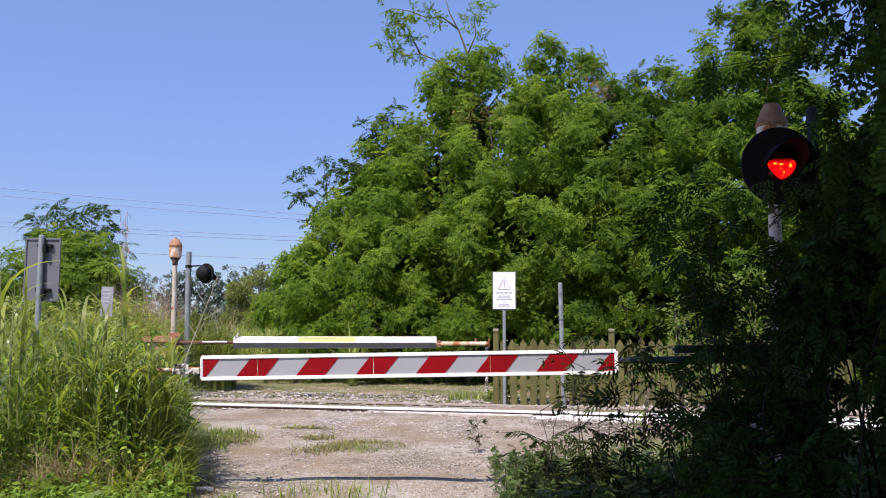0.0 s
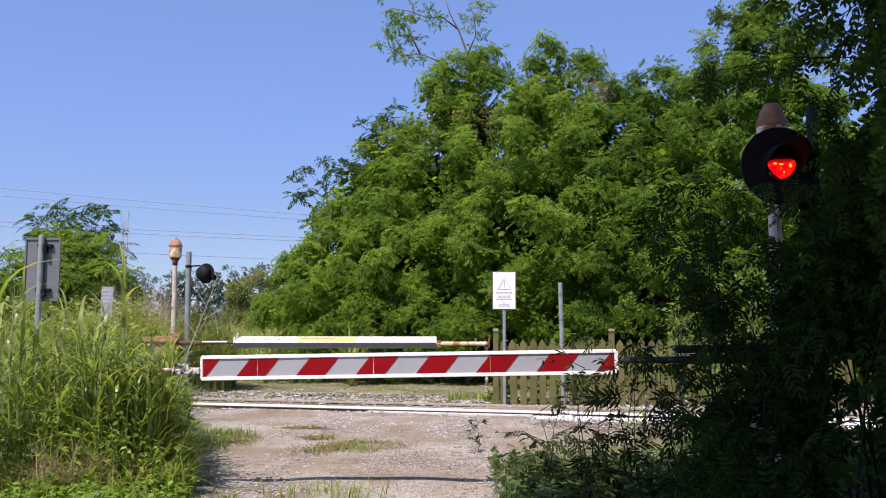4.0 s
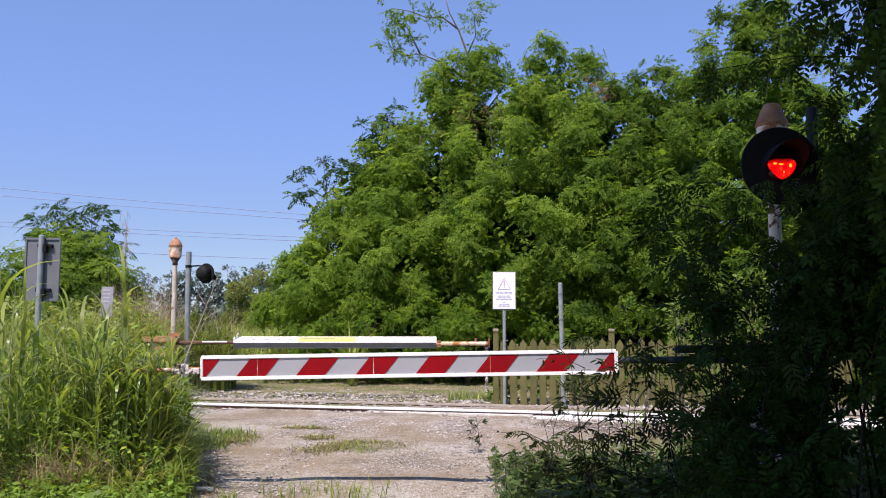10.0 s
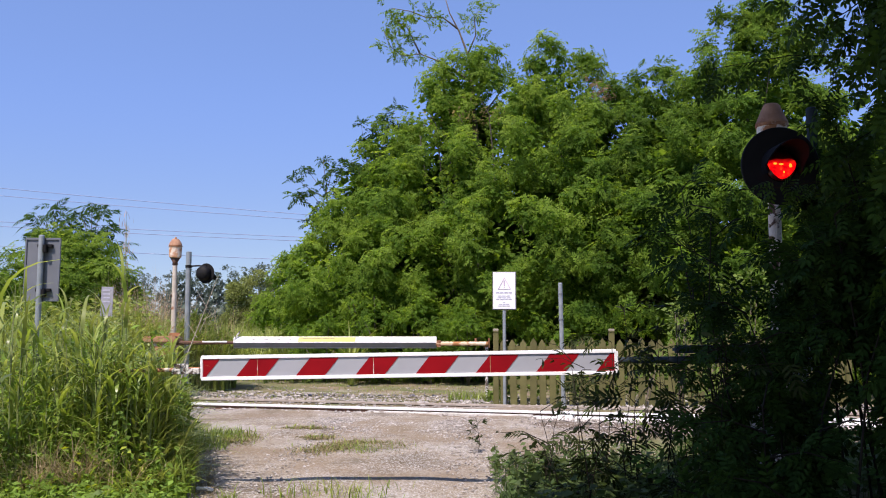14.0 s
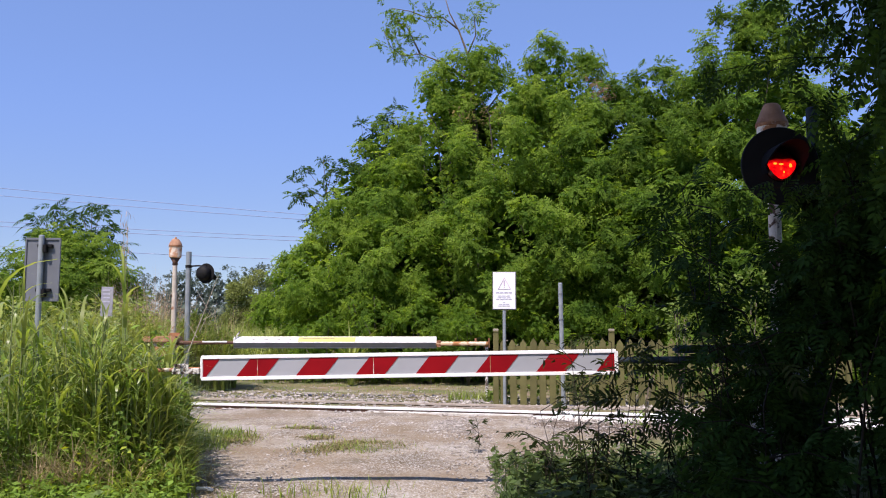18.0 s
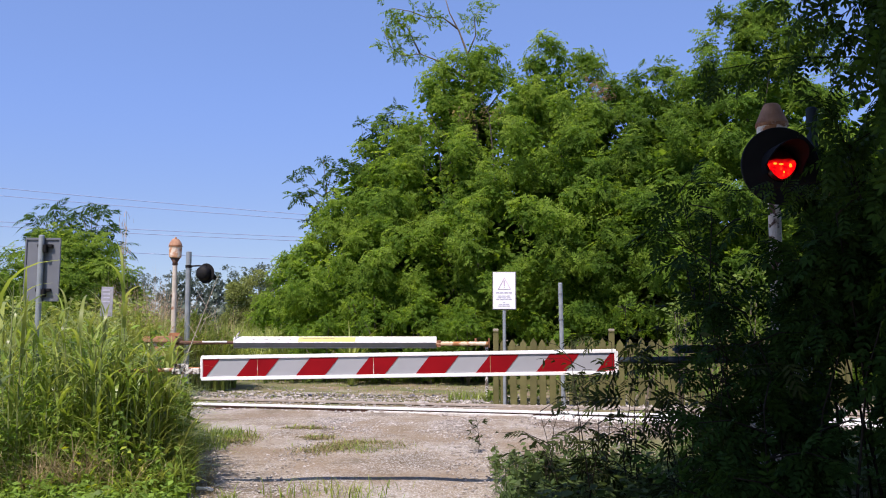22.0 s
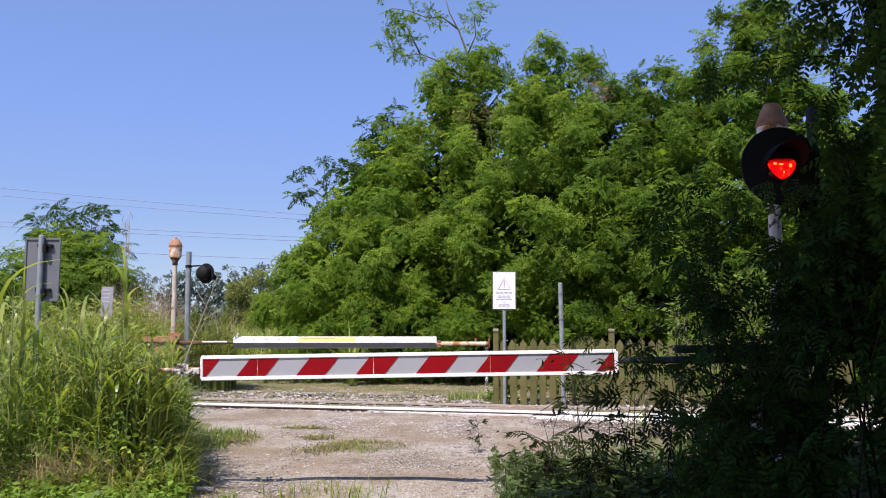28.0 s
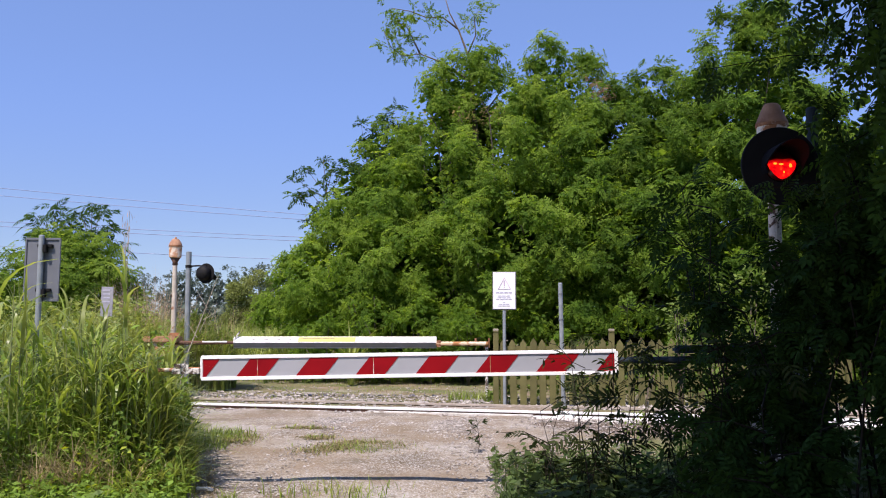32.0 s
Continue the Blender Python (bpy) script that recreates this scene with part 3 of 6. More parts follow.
stones("pale_gravel", 3200, lambda n: np.stack([rng.normal(-0.5, 0.75, n), 13.7 - np.abs(rng.normal(0, 1.3, n)), np.full(n, 0.004)], axis=-1),
       (0.006, 0.02), "pale crushed gravel strewn before the rail")


# ---- crossing furniture ----
def barrier_panel(parent, length, seen_from_back):
    """The striped aluminium profile of the boom; local x runs along it, y faces its front (-y)."""
    h = 0.20
    if not seen_from_back:
        part("panel", box(0, length, -0.012, 0.012, -h / 2, h / 2), m_film_white, parent, "silver-white reflective panel")
        for z, s in ((h / 2, 1), (-h / 2, -1)):
            part("panel_rim", box(-0.012, length + 0.012, -0.024, 0.03, z - 0.017, z + 0.017, 0.004), m_rim, parent, "white painted rim")
        part("end_cap", box(-0.022, 0.004, -0.023, 0.028, -h / 2, h / 2, 0.004), m_white, parent)
        part("end_cap", box(length - 0.004, length + 0.03, -0.023, 0.028, -h / 2, h / 2, 0.004), m_white, parent)
        pitch, wide, slope = 0.566, 0.275, 0.135
        x = -0.245
        z0, z1 = -h / 2 + 0.017, h / 2 - 0.017
        while x < length:
            quad = [(x, z0), (x + wide, z0), (x + wide + slope, z1), (x + slope, z1)]
            lo, hi = 0.006, length - 0.006

            def clip(pl, lim, sign):
                res = []
                for i in range(len(pl)):
                    a, b = pl[i], pl[(i + 1) % len(pl)]
                    ia, ib = sign * (a[0] - lim) >= 0, sign * (b[0] - lim) >= 0
                    if ia:
                        res.append(a)
                    if ia != ib:
                        k = (lim - a[0]) / (b[0] - a[0])
                        res.append((lim, a[1] + k * (b[1] - a[1])))
                return res
            poly = clip(clip(quad, lo, 1), hi, -1)
            if len(poly) > 2:
                part("stripe", prism(poly, -0.0165, -0.0125), m_film_red, parent, "red reflective stripe")
            x += pitch
        for x in (0.52, 1.62, 2.72):
            part("seam", box(x, x + 0.006, -0.0178, -0.0166, -h / 2 + 0.02, h / 2 - 0.02), m_rust, parent)
    else:
        part("upper_face", moved(box(0, length, -0.012, 0.012, 0, 0.135, 0.003), pose(0, -0.055, 0.0, -32, 0, 0)), m_white, parent,
             "white painted sloping upper face")
        # grey material stands in for the shade on the lower face
        part("lower_face", moved(box(0.0, length, -0.012, 0.012, -0.09, 0.0, 0.003), pose(0, -0.055, 0.0, 24, 0, 0)), m_alu, parent,
             "lower face, shade put into its grey colour")
        part("front_plate", box(0, length, 0.0, 0.02, -0.11, 0.11), m_film_white, parent)
        part("end_cap", prism([(0, 0), (0.03, 0), (0.03, 0.09), (0, 0.09)], -0.06, 0.0), m_white, parent)


def barrier_machine(m, label, rusty):
    t = thing("barrier_machine", m, label, "barrier machine", "barrier machines")
    a = m_rust if rusty else m_galv
    part("foundation", box(-0.3, 0.3, -0.28, 0.28, -0.05, 0.12, 0.02), m_concrete, t)
    part("cabinet", box(-0.22, 0.22, -0.2, 0.2, 0.12, 1.08, 0.03), m_lantern if rusty else m_alu, t, "rust-streaked steel cabinet")
    part("cabinet_door", box(-0.18, 0.18, -0.212, -0.2, 0.18, 1.0, 0.004), a, t)
    part("lid", box(-0.36, 0.3, -0.26, 0.26, 1.07, 1.19, 0.02), m_lid if rusty else a, t, "flat rust-red lid" if rusty else "")
    part("bearing", moved(lathe([(0.05, -0.12), (0.05, 0.12)], 16), pose(0.2, 0, 1.12, 90)), a, t)
    for y in (-0.16, 0.16):
        part("bracket", box(0.14, 0.26, y - 0.012, y + 0.012, 1.0, 1.26, 0.004), a, t)
    return t


def lantern_post(m, label, tall):
    """Bell lantern on a painted tube."""
    t = thing("bell_post", m, label, "bell post", "bell posts")
    smooth(part("foot", lathe([(0.10, -0.05), (0.10, 0.02), (0.07, 0.08), (0.055, 0.2)], 16), m_rust, t))
    part("pole", lathe([(0.056, 0.0), (0.056, 1.3), (0.062, 1.3), (0.062, 1.34), (0.052, 1.34), (0.048, tall - 0.6)], 16),
         m_pole if m.translation.y > 10 else m_flaked_pole, t, "weathered painted pole")
    b = tall - 0.52
    near = m.translation.y < 10
    q = 0.89 if near else 1.0                    # the near lantern is slimmer
    smooth(part("neck", lathe([(0.045, b - 0.09), (0.06, b - 0.08), (0.05, b - 0.03), (0.10 * q, b + 0.06)], 20), m_dark_rust, t, "dark rusty neck"))
    part("drum", lathe([(0.10 * q, b + 0.06), (0.124 * q, b + 0.08), (0.132 * q, b + 0.30)], 20), m_flake if near else m_lantern, t, "rust-stained white drum")
    part("band", lathe([(0.125 * q, b + 0.29), (0.143 * q, b + 0.29), (0.143 * q, b + 0.312), (0.125 * q, b + 0.312)], 20), m_rust, t)
    if near:                                     # a plain truncated cone of sheet iron
        part("cap", lathe([(0.122, b + 0.312), (0.123, b + 0.325), (0.108, b + 0.36), (0.080, b + 0.425), (0.062, b + 0.468), (0.048, b + 0.478), (0.02, b + 0.484)], 22), m_cap, t, "rust-red conical cap")
        return t
    smooth(part("cap", lathe([(0.138, b + 0.31), (0.132, b + 0.33), (0.115, b + 0.375), (0.08, b + 0.435), (0.055, b + 0.458), (0.02, b + 0.462)], 20), m_cap, t,
                "rust-red domed cap"))
    smooth(part("finial", lathe([(0.018, b + 0.455), (0.024, b + 0.475), (0.018, b + 0.49), (0.004, b + 0.50)], 10), m_rust, t))
    return t


def signal(m, tall, lens_x, lens_z, lit, label, front, thick=0.036):
    """Road signal: a round black board with a hood on a side arm of a galvanised mast. front: -1 faces the camera's side."""
    t = thing("road_signal", m, label, "traffic light", "road signals")
    rim = 0.25 if lit else 0.215
    back = 0.2 if lit else 0.0                   # the lit head is bolted in front of its mast
    at_mast = pose(0.085 if lit else 0.0, back, 0)
    part("mast", moved(lathe([(thick, -0.05), (thick, tall), (thick * 0.7, tall + 0.01)], 16), at_mast), m_shaded_steel if lit else m_galv, t, "painted steel tube")
    part("clamp", moved(lathe([(thick + 0.01, tall - 0.34), (thick + 0.01, tall - 0.28)], 16), at_mast), m_black, t)
    part("arm", tube([(0, back, tall - 0.31), (lens_x * 0.5, back * 0.6, tall - 0.3), (lens_x, 0, tall - 0.31)], 0.018, 8), m_black, t)
    body = Matrix.Translation((lens_x, 0, lens_z)) @ pose(0, 0, 0, 90 if front < 0 else -90)
    part("hanger", box(lens_x - 0.02, lens_x + 0.02, -0.02, 0.02, lens_z, tall - 0.3), m_black, t)
    board = part("board", moved(lathe([(rim - 0.004, 0.0), (rim, 0.006), (rim, 0.014), (rim - 0.004, 0.02)], 40), body), m_black, t, "round black backboard")
    smooth(part("housing", moved(lathe([(0.13, -0.16), (0.15, -0.12), (0.15, 0.0)], 24), body), m_black, t))
    verts, faces = [], []
    n = 22
    for k in range(n + 1):
        a = radians(-28 + 236 * k / n)
        reach = 0.02 + 0.20 * max(0.0, math.sin(a)) ** 0.6 + 0.05
        for r in (0.118, 0.126):
            for z in (0.0, reach):
                verts.append((r * math.cos(a), r * math.sin(a) , z))
    for k in range(n):
        a, b = 4 * k, 4 * k + 4
        for i, j in ((0, 1), (1, 3), (3, 2), (2, 0)):
            faces.append([a + i, b + i, b + j, a + j])
    part("hood", moved((verts, faces), body @ pose(0, 0, 0.02)), m_hood, t, "black sheet hood over the lens")
    lens = smooth(part("lens", moved(lathe([(0.105, 0.02), (0.1, 0.035), (0.07, 0.05), (0.03, 0.057), (0.002, 0.058)], 28), body),
                       m_red_glass if lit else m_black, t, "dark red glass lens" if lit else "unlit dark lens"))
    if lit:
        edge = [(-0.084, 0.030), (-0.045, 0.044), (0.0, 0.038), (0.045, 0.046), (0.084, 0.030), (0.092, 0.005), (0.080, -0.032), (0.056, -0.062), (0.026, -0.084),
                (0.0, -0.092), (-0.026, -0.084), (-0.056, -0.060), (-0.080, -0.030), (-0.092, 0.005)]
        n = len(edge)
        v = [(x, y, 0.036) for x, y in edge] + [(x * 0.9, y * 0.9 - 0.002, 0.062) for x, y in edge]
        f = [list(range(n, 2 * n))] + [[i, (i + 1) % n, (i + 1) % n + n, i + n] for i in range(n)]
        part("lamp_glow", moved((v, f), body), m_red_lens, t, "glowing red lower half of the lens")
        # bright glints of the lamp, put on as small glowing plates
        for x, y, rx, ry in ((-0.050, 0.006, 0.013, 0.008), (-0.012, 0.002, 0.017, 0.007), (0.046, -0.006, 0.011, 0.015), (0.004, -0.048, 0.006, 0.009)):
            rim_pts = [(x + rx * math.cos(q * math.pi / 5), y + ry * math.sin(q * math.pi / 5)) for q in range(10)]
            v = [(px, py, 0.0615) for px, py in rim_pts] + [(x, y, 0.066)]
            f = [[i, (i + 1) % 10, 10] for i in range(10)]
            part("lamp_glint", moved((v, f), body), m_lamp_glint, t, "orange-yellow glint of the lamp, a small glowing plate")
    return t


def near_barrier():
    tilt = -0.95
    t = thing("level_crossing_barrier", pose(-2.117, 7.9, 1.049, 0, tilt, -1.4) @ Matrix.Scale(0.93, 4),
              "closed red and white striped barrier boom across the lane", "barrier", "barriers")
    barrier_panel(t, 3.89, False)
    part("tip_pole", tube([(-0.88, 0.02, -0.02), (-0.02, 0.02, -0.01)], 0.02, 10), m_rust, t, "thin rusty tip of the boom")
    part("tip_bracket", join(box(-0.29, -0.02, -0.03, 0.03, -0.055, 0.0, 0.006), box(-0.27, -0.13, -0.035, -0.03, -0.02, 0.045, 0.002)), m_peel, t,
         "flaking white bracket")
    part("boom_pole", tube([(0.0, 0.045, 0.0), (3.89, 0.045, 0.0)], 0.03, 10), m_alu, t)
    part("root_pole", tube([(3.87, 0.03, 0.01), (5.6, 0.03, 0.0)], [0.03, 0.042], 12), m_shaded_steel, t, "dark root of the boom, shade put into its colour")
    part("counterweight", box(4.45, 5.35, -0.06, 0.1, 0.07, 0.14, 0.02), m_shaded_steel, t, "dark steel counterweight")


def tip_rest():
    t = thing("barrier_rest", pose(-2.85, 7.92, 0), "rusty forked post that carries the barrier tip", "post", "barrier rests")
    part("post", tube([(0, 0, -0.05), (0, 0, 0.92)], 0.028, 10), m_rust, t)
    part("fork", join(box(-0.06, 0.06, -0.015, 0.015, 0.9, 0.94, 0.004), box(-0.06, -0.035, -0.015, 0.015, 0.94, 1.1, 0.004),
                      box(0.035, 0.06, -0.015, 0.015, 0.94, 1.1, 0.004)), m_rust, t)


def far_barrier():
    t = thing("level_crossing_barrier", pose(-4.12, 17.6, 1.065, 0, 0, 0), "closed white barrier boom with a yellow sticker, seen from behind",
              "barrier", "barriers")
    barrier_panel(t, 3.99, True)
    face = pose(0, -0.055, 0.0, -32, 0, 0)
    part("sticker", moved(box(1.27, 2.40, -0.0165, -0.0125, 0.015, 0.122), face), m_yellow, t, "faded yellow sticker")
    part("sticker_bar", moved(box(1.30, 2.0, -0.019, -0.017, 0.085, 0.10), face), m_ink, t)
    x = 0.36
    for w in (0.07, 0.05, 0.09, 0.04, 0.08, 0.03, 0.06):
        part("scribble_bar", moved(box(x, x + w, -0.0165, -0.0125, 0.045 + 0.2 * w, 0.058 + 0.2 * w), face), m_ink, t)
        x += w + 0.06
    part("root_pole", tube([(-1.4, -0.02, 0.0), (0.02, -0.02, 0.0)], [0.045, 0.03], 10), m_dark_rust, t, "rust-patched root of the boom")
    part("root_sheath", box(-0.62, -0.12, -0.055, 0.0, 0.0, 0.035, 0.008), m_white, t)
    part("tip_pole", tube([(3.98, -0.02, -0.02), (5.0, -0.02, -0.02)], 0.042, 10), m_rusty_tip, t, "white tip of the boom, flaking to rust")
    part("tip_collar", box(4.0, 4.08, -0.06, 0.02, -0.09, 0.05, 0.008), m_rust, t)
    part("tip_lug", box(4.74, 4.78, -0.03, -0.01, -0.02, 0.09, 0.004), m_rust, t)
    part("antenna_lug", tube([(0.02, -0.03, 0.08), (0.12, -0.03, 0.22)], 0.015, 6), m_peel, t)
    r = thing("barrier_rest", pose(0.86, 17.62, 0), "white post that carries the far barrier tip", "post", "barrier rests")
    part("post", tube([(0, 0, -0.05), (0, 0, 0.98)], 0.03, 10), m_peel, r)
    part("fork", join(box(-0.06, 0.06, -0.015, 0.015, 0.96, 1.0, 0.004), box(0.035, 0.06, -0.015, 0.015, 1.0, 1.16, 0.004)), m_rust, r)


near_barrier()
tip_rest()
far_barrier()
barrier_machine(pose(3.15, 8.42, 0), "barrier drive cabinet in the shade of shrubs", False)
barrier_machine(pose(-5.5, 17.62, 0), "rust-covered barrier drive cabinet among weeds", True)
lantern_post(pose(-5.53, 18.3, 0), "rusty domed bell lantern on a weathered pole", 3.25)
lantern_post(pose(2.63, 7.0, 0, 0, 0, 40), "rust-red capped bell lantern on a peeling white pole", 3.235)
signal(pose(-5.45, 19.0, 0, 0, 0, -24), 2.97, 0.46, 2.5, False, "unlit road signal on a grey mast, seen from behind", 1, 0.058)
signal(pose(2.36, 5.6, 0), 2.86, -0.215, 2.44, True, "road signal with a glowing red lens and black hood", -1)


def warning_sign():
    t = thing("warning_sign", pose(1.1, 16.0, 0.1), "white rectangular warning notice on a grey post", "sign")
    part("post", lathe([(0.03, -0.15), (0.03, 1.9)], 12), m_galv, t, "grey tube")
    part("plate", box(-0.2, 0.2, -0.045, -0.035, 1.6, 2.26, 0.004), m_sign_white, t, "white enamelled plate")
    # dark backing sheet stands in for the shadow along the plate's edges
    part("plate_shadow_edge", box(-0.214, 0.214, -0.036, -0.030, 1.584, 2.272, 0.002), m_ink, t)
    tri = []
    for a, b in (((-0.11, 1.96), (0.11, 1.96)), ((0.11, 1.96), (0.0, 2.16)), ((0.0, 2.16), (-0.11, 1.96))):
        tri.append(tube([(a[0], -0.047, a[1]), (b[0], -0.047, b[1])], 0.005, 6))
    part("triangle", join(*tri), m_ink_pink, t, "faded red triangle")
    part("exclamation_bar", join(box(-0.007, 0.007, -0.049, -0.0455, 2.02, 2.11), box(-0.007, 0.007, -0.049, -0.0455, 1.985, 2.0)), m_ink_violet, t)
    for z, w, h in ((1.895, 0.30, 0.022), (1.835, 0.22, 0.014), (1.805, 0.24, 0.014), (1.775, 0.3, 0.014), (1.72, 0.05, 0.014), (1.685, 0.2, 0.014),
                    (1.655, 0.22, 0.014)):
        n = max(1, round(w / 0.07))
        for k in range(n):
            x0 = -w / 2 + w * k / n
            part("text_bar", box(x0, x0 + w / n * 0.82, -0.0485, -0.0455, z - h / 2, z + h / 2), m_ink_grey, t)


def plain_post():
    t = thing("steel_post", pose(2.08, 15.5, 0.1, 0, -1.0, 0), "bare grey steel tube post with clamps", "post")
    part("tube", lathe([(0.038, -0.15), (0.038, 2.04), (0.03, 2.05)], 14), m_galv, t)
    part("clamp", lathe([(0.044, 1.84), (0.044, 1.866)], 14), m_alu, t)
    part("clamp", lathe([(0.044, 1.40), (0.044, 1.426)], 14), m_alu, t)


def sign_backs():
    t = thing("road_sign", pose(-4.56, 10.0, 0.1, 0, 0.6, 0), "grey back of a rectangular road sign on a steel post", "sign")
    part("post", lathe([(0.032, -0.15), (0.032, 2.33), (0.02, 2.34)], 14), m_galv, t)
    part("plate", box(-0.19, 0.2, 0.04, 0.046, 1.60, 2.29, 0.003), m_alu, t, "grey aluminium back")
    for x0, x1, z0, z1 in ((-0.195, 0.205, 2.285, 2.31), (-0.195, 0.205, 1.59, 1.612), (-0.196, -0.178, 1.6, 2.29), (0.188, 0.206, 1.6, 2.29)):
        part("folded_edge", box(x0, x1, 0.026, 0.048, z0, z1, 0.003), m_alu, t)
    for z in (1.70, 2.20):
        part("clamp", join(box(-0.05, 0.12, 0.0, 0.04, z, z + 0.035, 0.004), box(0.03, 0.07, -0.035, 0.03, z - 0.06, z + 0.03, 0.006)), m_black, t)
    s = thing("marker_sign", pose(-6.04, 16.0, 0.1), "small weathered grey marker plate on a thin post", "sign")
    part("plate", moved(box(-0.108, 0.108, -0.03, -0.02, 1.47, 2.0, 0.004), pose(-0.03, 0, 0, 0, 1.2, 0)), m_old_plate, s)
    part("post", tube([(0, 0, -0.15), (0, 0, 1.9)], 0.022, 8), m_galv, s)
    for z in (1.93, 1.86, 1.79, 1.72):
        part("text_bar", box(-0.07, 0.06, -0.0335, -0.0305, z, z + 0.02), m_ink_grey, s)


def picket_fence():
    t = thing("picket_fence", pose(0.95, 16.05, 0, 0, 0, -3.0), "weathered yellowish wooden picket fence under the trees", "fence")
    for k in range(4):
        x = 2.06 * k
        part("fence_post", join(box(x - 0.05, x + 0.05, -0.05, 0.05, -0.05, 1.28, 0.008), box(x - 0.055, x + 0.055, -0.055, 0.055, 1.28, 1.305, 0.008)),
             m_wood, t, "square fence post")
        part("post_cap", box(x - 0.052, x + 0.052, -0.052, 0.052, 1.305, 1.35, 0.012), m_dry_stem, t, "paler top of the post")
    for z in (0.35, 0.95):
        part("fence_rail", box(0.0, 6.2, 0.012, 0.05, z, z + 0.09, 0.004), m_wood, t)
    for k in range(35):
        x = 0.14 + 0.174 * k
        if abs((x + 0.08) % 2.06 - 0.08) < 0.1:
            continue
        h = 1.18 + rng.uniform(-0.025, 0.025)
        lean = rng.uniform(-1.2, 1.2)
        g = prism([(-0.058, -0.02), (0.058, -0.02), (0.058, h - 0.085), (0.0, h), (-0.058, h - 0.085)], -0.012, 0.010)
        part("picket", moved(g, pose(x, 0, 0, 0, lean, 0)), m_wood, t)


warning_sign()
plain_post()
sign_backs()
picket_fence()

litter = thing("litter", pose(-2.08, 7.80, 0.015), "crumpled white paper scrap on the road edge", "litter")
for k, (x, y, r) in enumerate(((0, 0, 20), (0.07, -0.03, -30))):
    part("scrap", moved(box(-0.045, 0.045, -0.02, 0.02, -0.012, 0.012, 0.008), pose(x, y, 0.01, 8, 6, r)), m_white, litter)


def power_lines():
    """High-voltage conductors far behind the field, sagging from left to right."""
    for zc, slope in ((35.3, -0.082), (33.6, -0.074), (27.8, -0.046), (26.6, -0.044), (20.9, -0.042)):
        t = thing("power_line", pose(0, 262, 0), "thin grey overhead power cable against the sky", "power line", "power lines")
        pts = [(x, 0, zc + slope * (x + 60.7) + 0.0001 * (x + 60.7) ** 2) for x in range(-190, 121, 10)]
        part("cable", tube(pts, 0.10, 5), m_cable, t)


power_lines()


# ---- trees ----
PINNATE = compound_leaf(3, 0.25, 0.075, 0.042)
TUFT_LEAF = compound_leaf(5, 0.26, 0.058, 0.034, 0.45)
PINNATE_NEAR = near_leaf(5, 0.25, 0.060, 0.029)
LANCE = lance_leaf(0.17, 0.054)
LADDER = near_leaf(5, 0.24, 0.095, 0.027, 0.5)
OVAL = simple_leaf(0.09, 0.055)
CLUMP = simple_leaf(0.9, 0.7)
CORE_LEAF = compound_leaf(2, 0.5, 0.22, 0.15)


def tree(name, base, blobs, clumps, label, category, leaf_mat, proto=PINNATE, per=11, spread=0.3, trunk_r=0.14, limbs=8, group="trackside trees",
         back=0.2, size=(0.75, 1.25), fork_z=1.6, tuft=0, young=None, lump=(0.4, 0.8)):
    t = thing(name, pose(*base), label, category, group)
    b0 = Vector(base)
    local = [(x - b0.x, y - b0.y, z - b0.z, rx, ry, rz) for x, y, z, rx, ry, rz in blobs]
    pts, outs = blob_points(local, 2 * clumps, back=back, lump=lump)
    top = max(local, key=lambda b: b[2] + b[5])
    fork = Vector((top[0] * 0.25, top[1] * 0.25, min(fork_z, top[2] * 0.6)))
    smooth(part("trunk", tube([(0, 0, -0.1), fork * 0.5 + Vector((0.04, 0, 0)), fork, Vector(top[:3]) * 0.85], [trunk_r * 1.25, trunk_r, trunk_r * 0.85, trunk_r * 0.3], 10),
                m_bark, t))
    for i in rng.choice(len(pts), min(limbs, len(pts)), replace=False):
        p = Vector(pts[i])
        mid = fork.lerp(p, 0.5) + Vector((0, 0, 0.12 * (p - fork).length))
        smooth(part("limb", tube([fork, fork.lerp(mid, 0.6), mid, p], [trunk_r * 0.45, trunk_r * 0.3, trunk_r * 0.18, 0.012], 6), m_bark, t))
    if not tuft:
        quads_object("crown", *clump_leaves(pts, outs, proto, per, spread, size), leaf_mat, t, "")
        return t
    inner = []
    for c in local:
        if c[3] < 0.95:
            continue
        p = np.array(c[:3]) + unit(rng.normal(0, 1, (90, 3))) * np.array(c[3:]) * rng.uniform(0.2, 0.66, (90, 1)) + np.array([0, 0.2, -0.1])
        inner.append(p)
    inner = np.concatenate(inner or [pts[:8]])
    quads_object("inner_foliage", *scattered(CORE_LEAF, inner, oriented(rng.normal(0, 1, inner.shape), 0.8), rng.uniform(0.4, 0.75, len(inner))), leaf_mat, t)
    axes = unit(outs + 0.55 * np.array(TO_SUN) + np.array([0, -0.3, 0]) + rng.normal(0, 0.42, outs.shape))
    fresh = rng.random(len(pts)) < (0.2 if young else 0.0)
    quads_object("crown", *rosettes(pts[~fresh], axes[~fresh], proto, tuft, size), leaf_mat, t, "")
    if young:
        tips = pts[fresh] + axes[fresh] * rng.uniform(0.08, 0.3, (int(fresh.sum()), 1))
        quads_object("fresh_foliage", *rosettes(tips, axes[fresh], proto, tuft + 2, (1.0, 1.4), 0.25), young, t, "fresh yellow-green shoots")
    return t


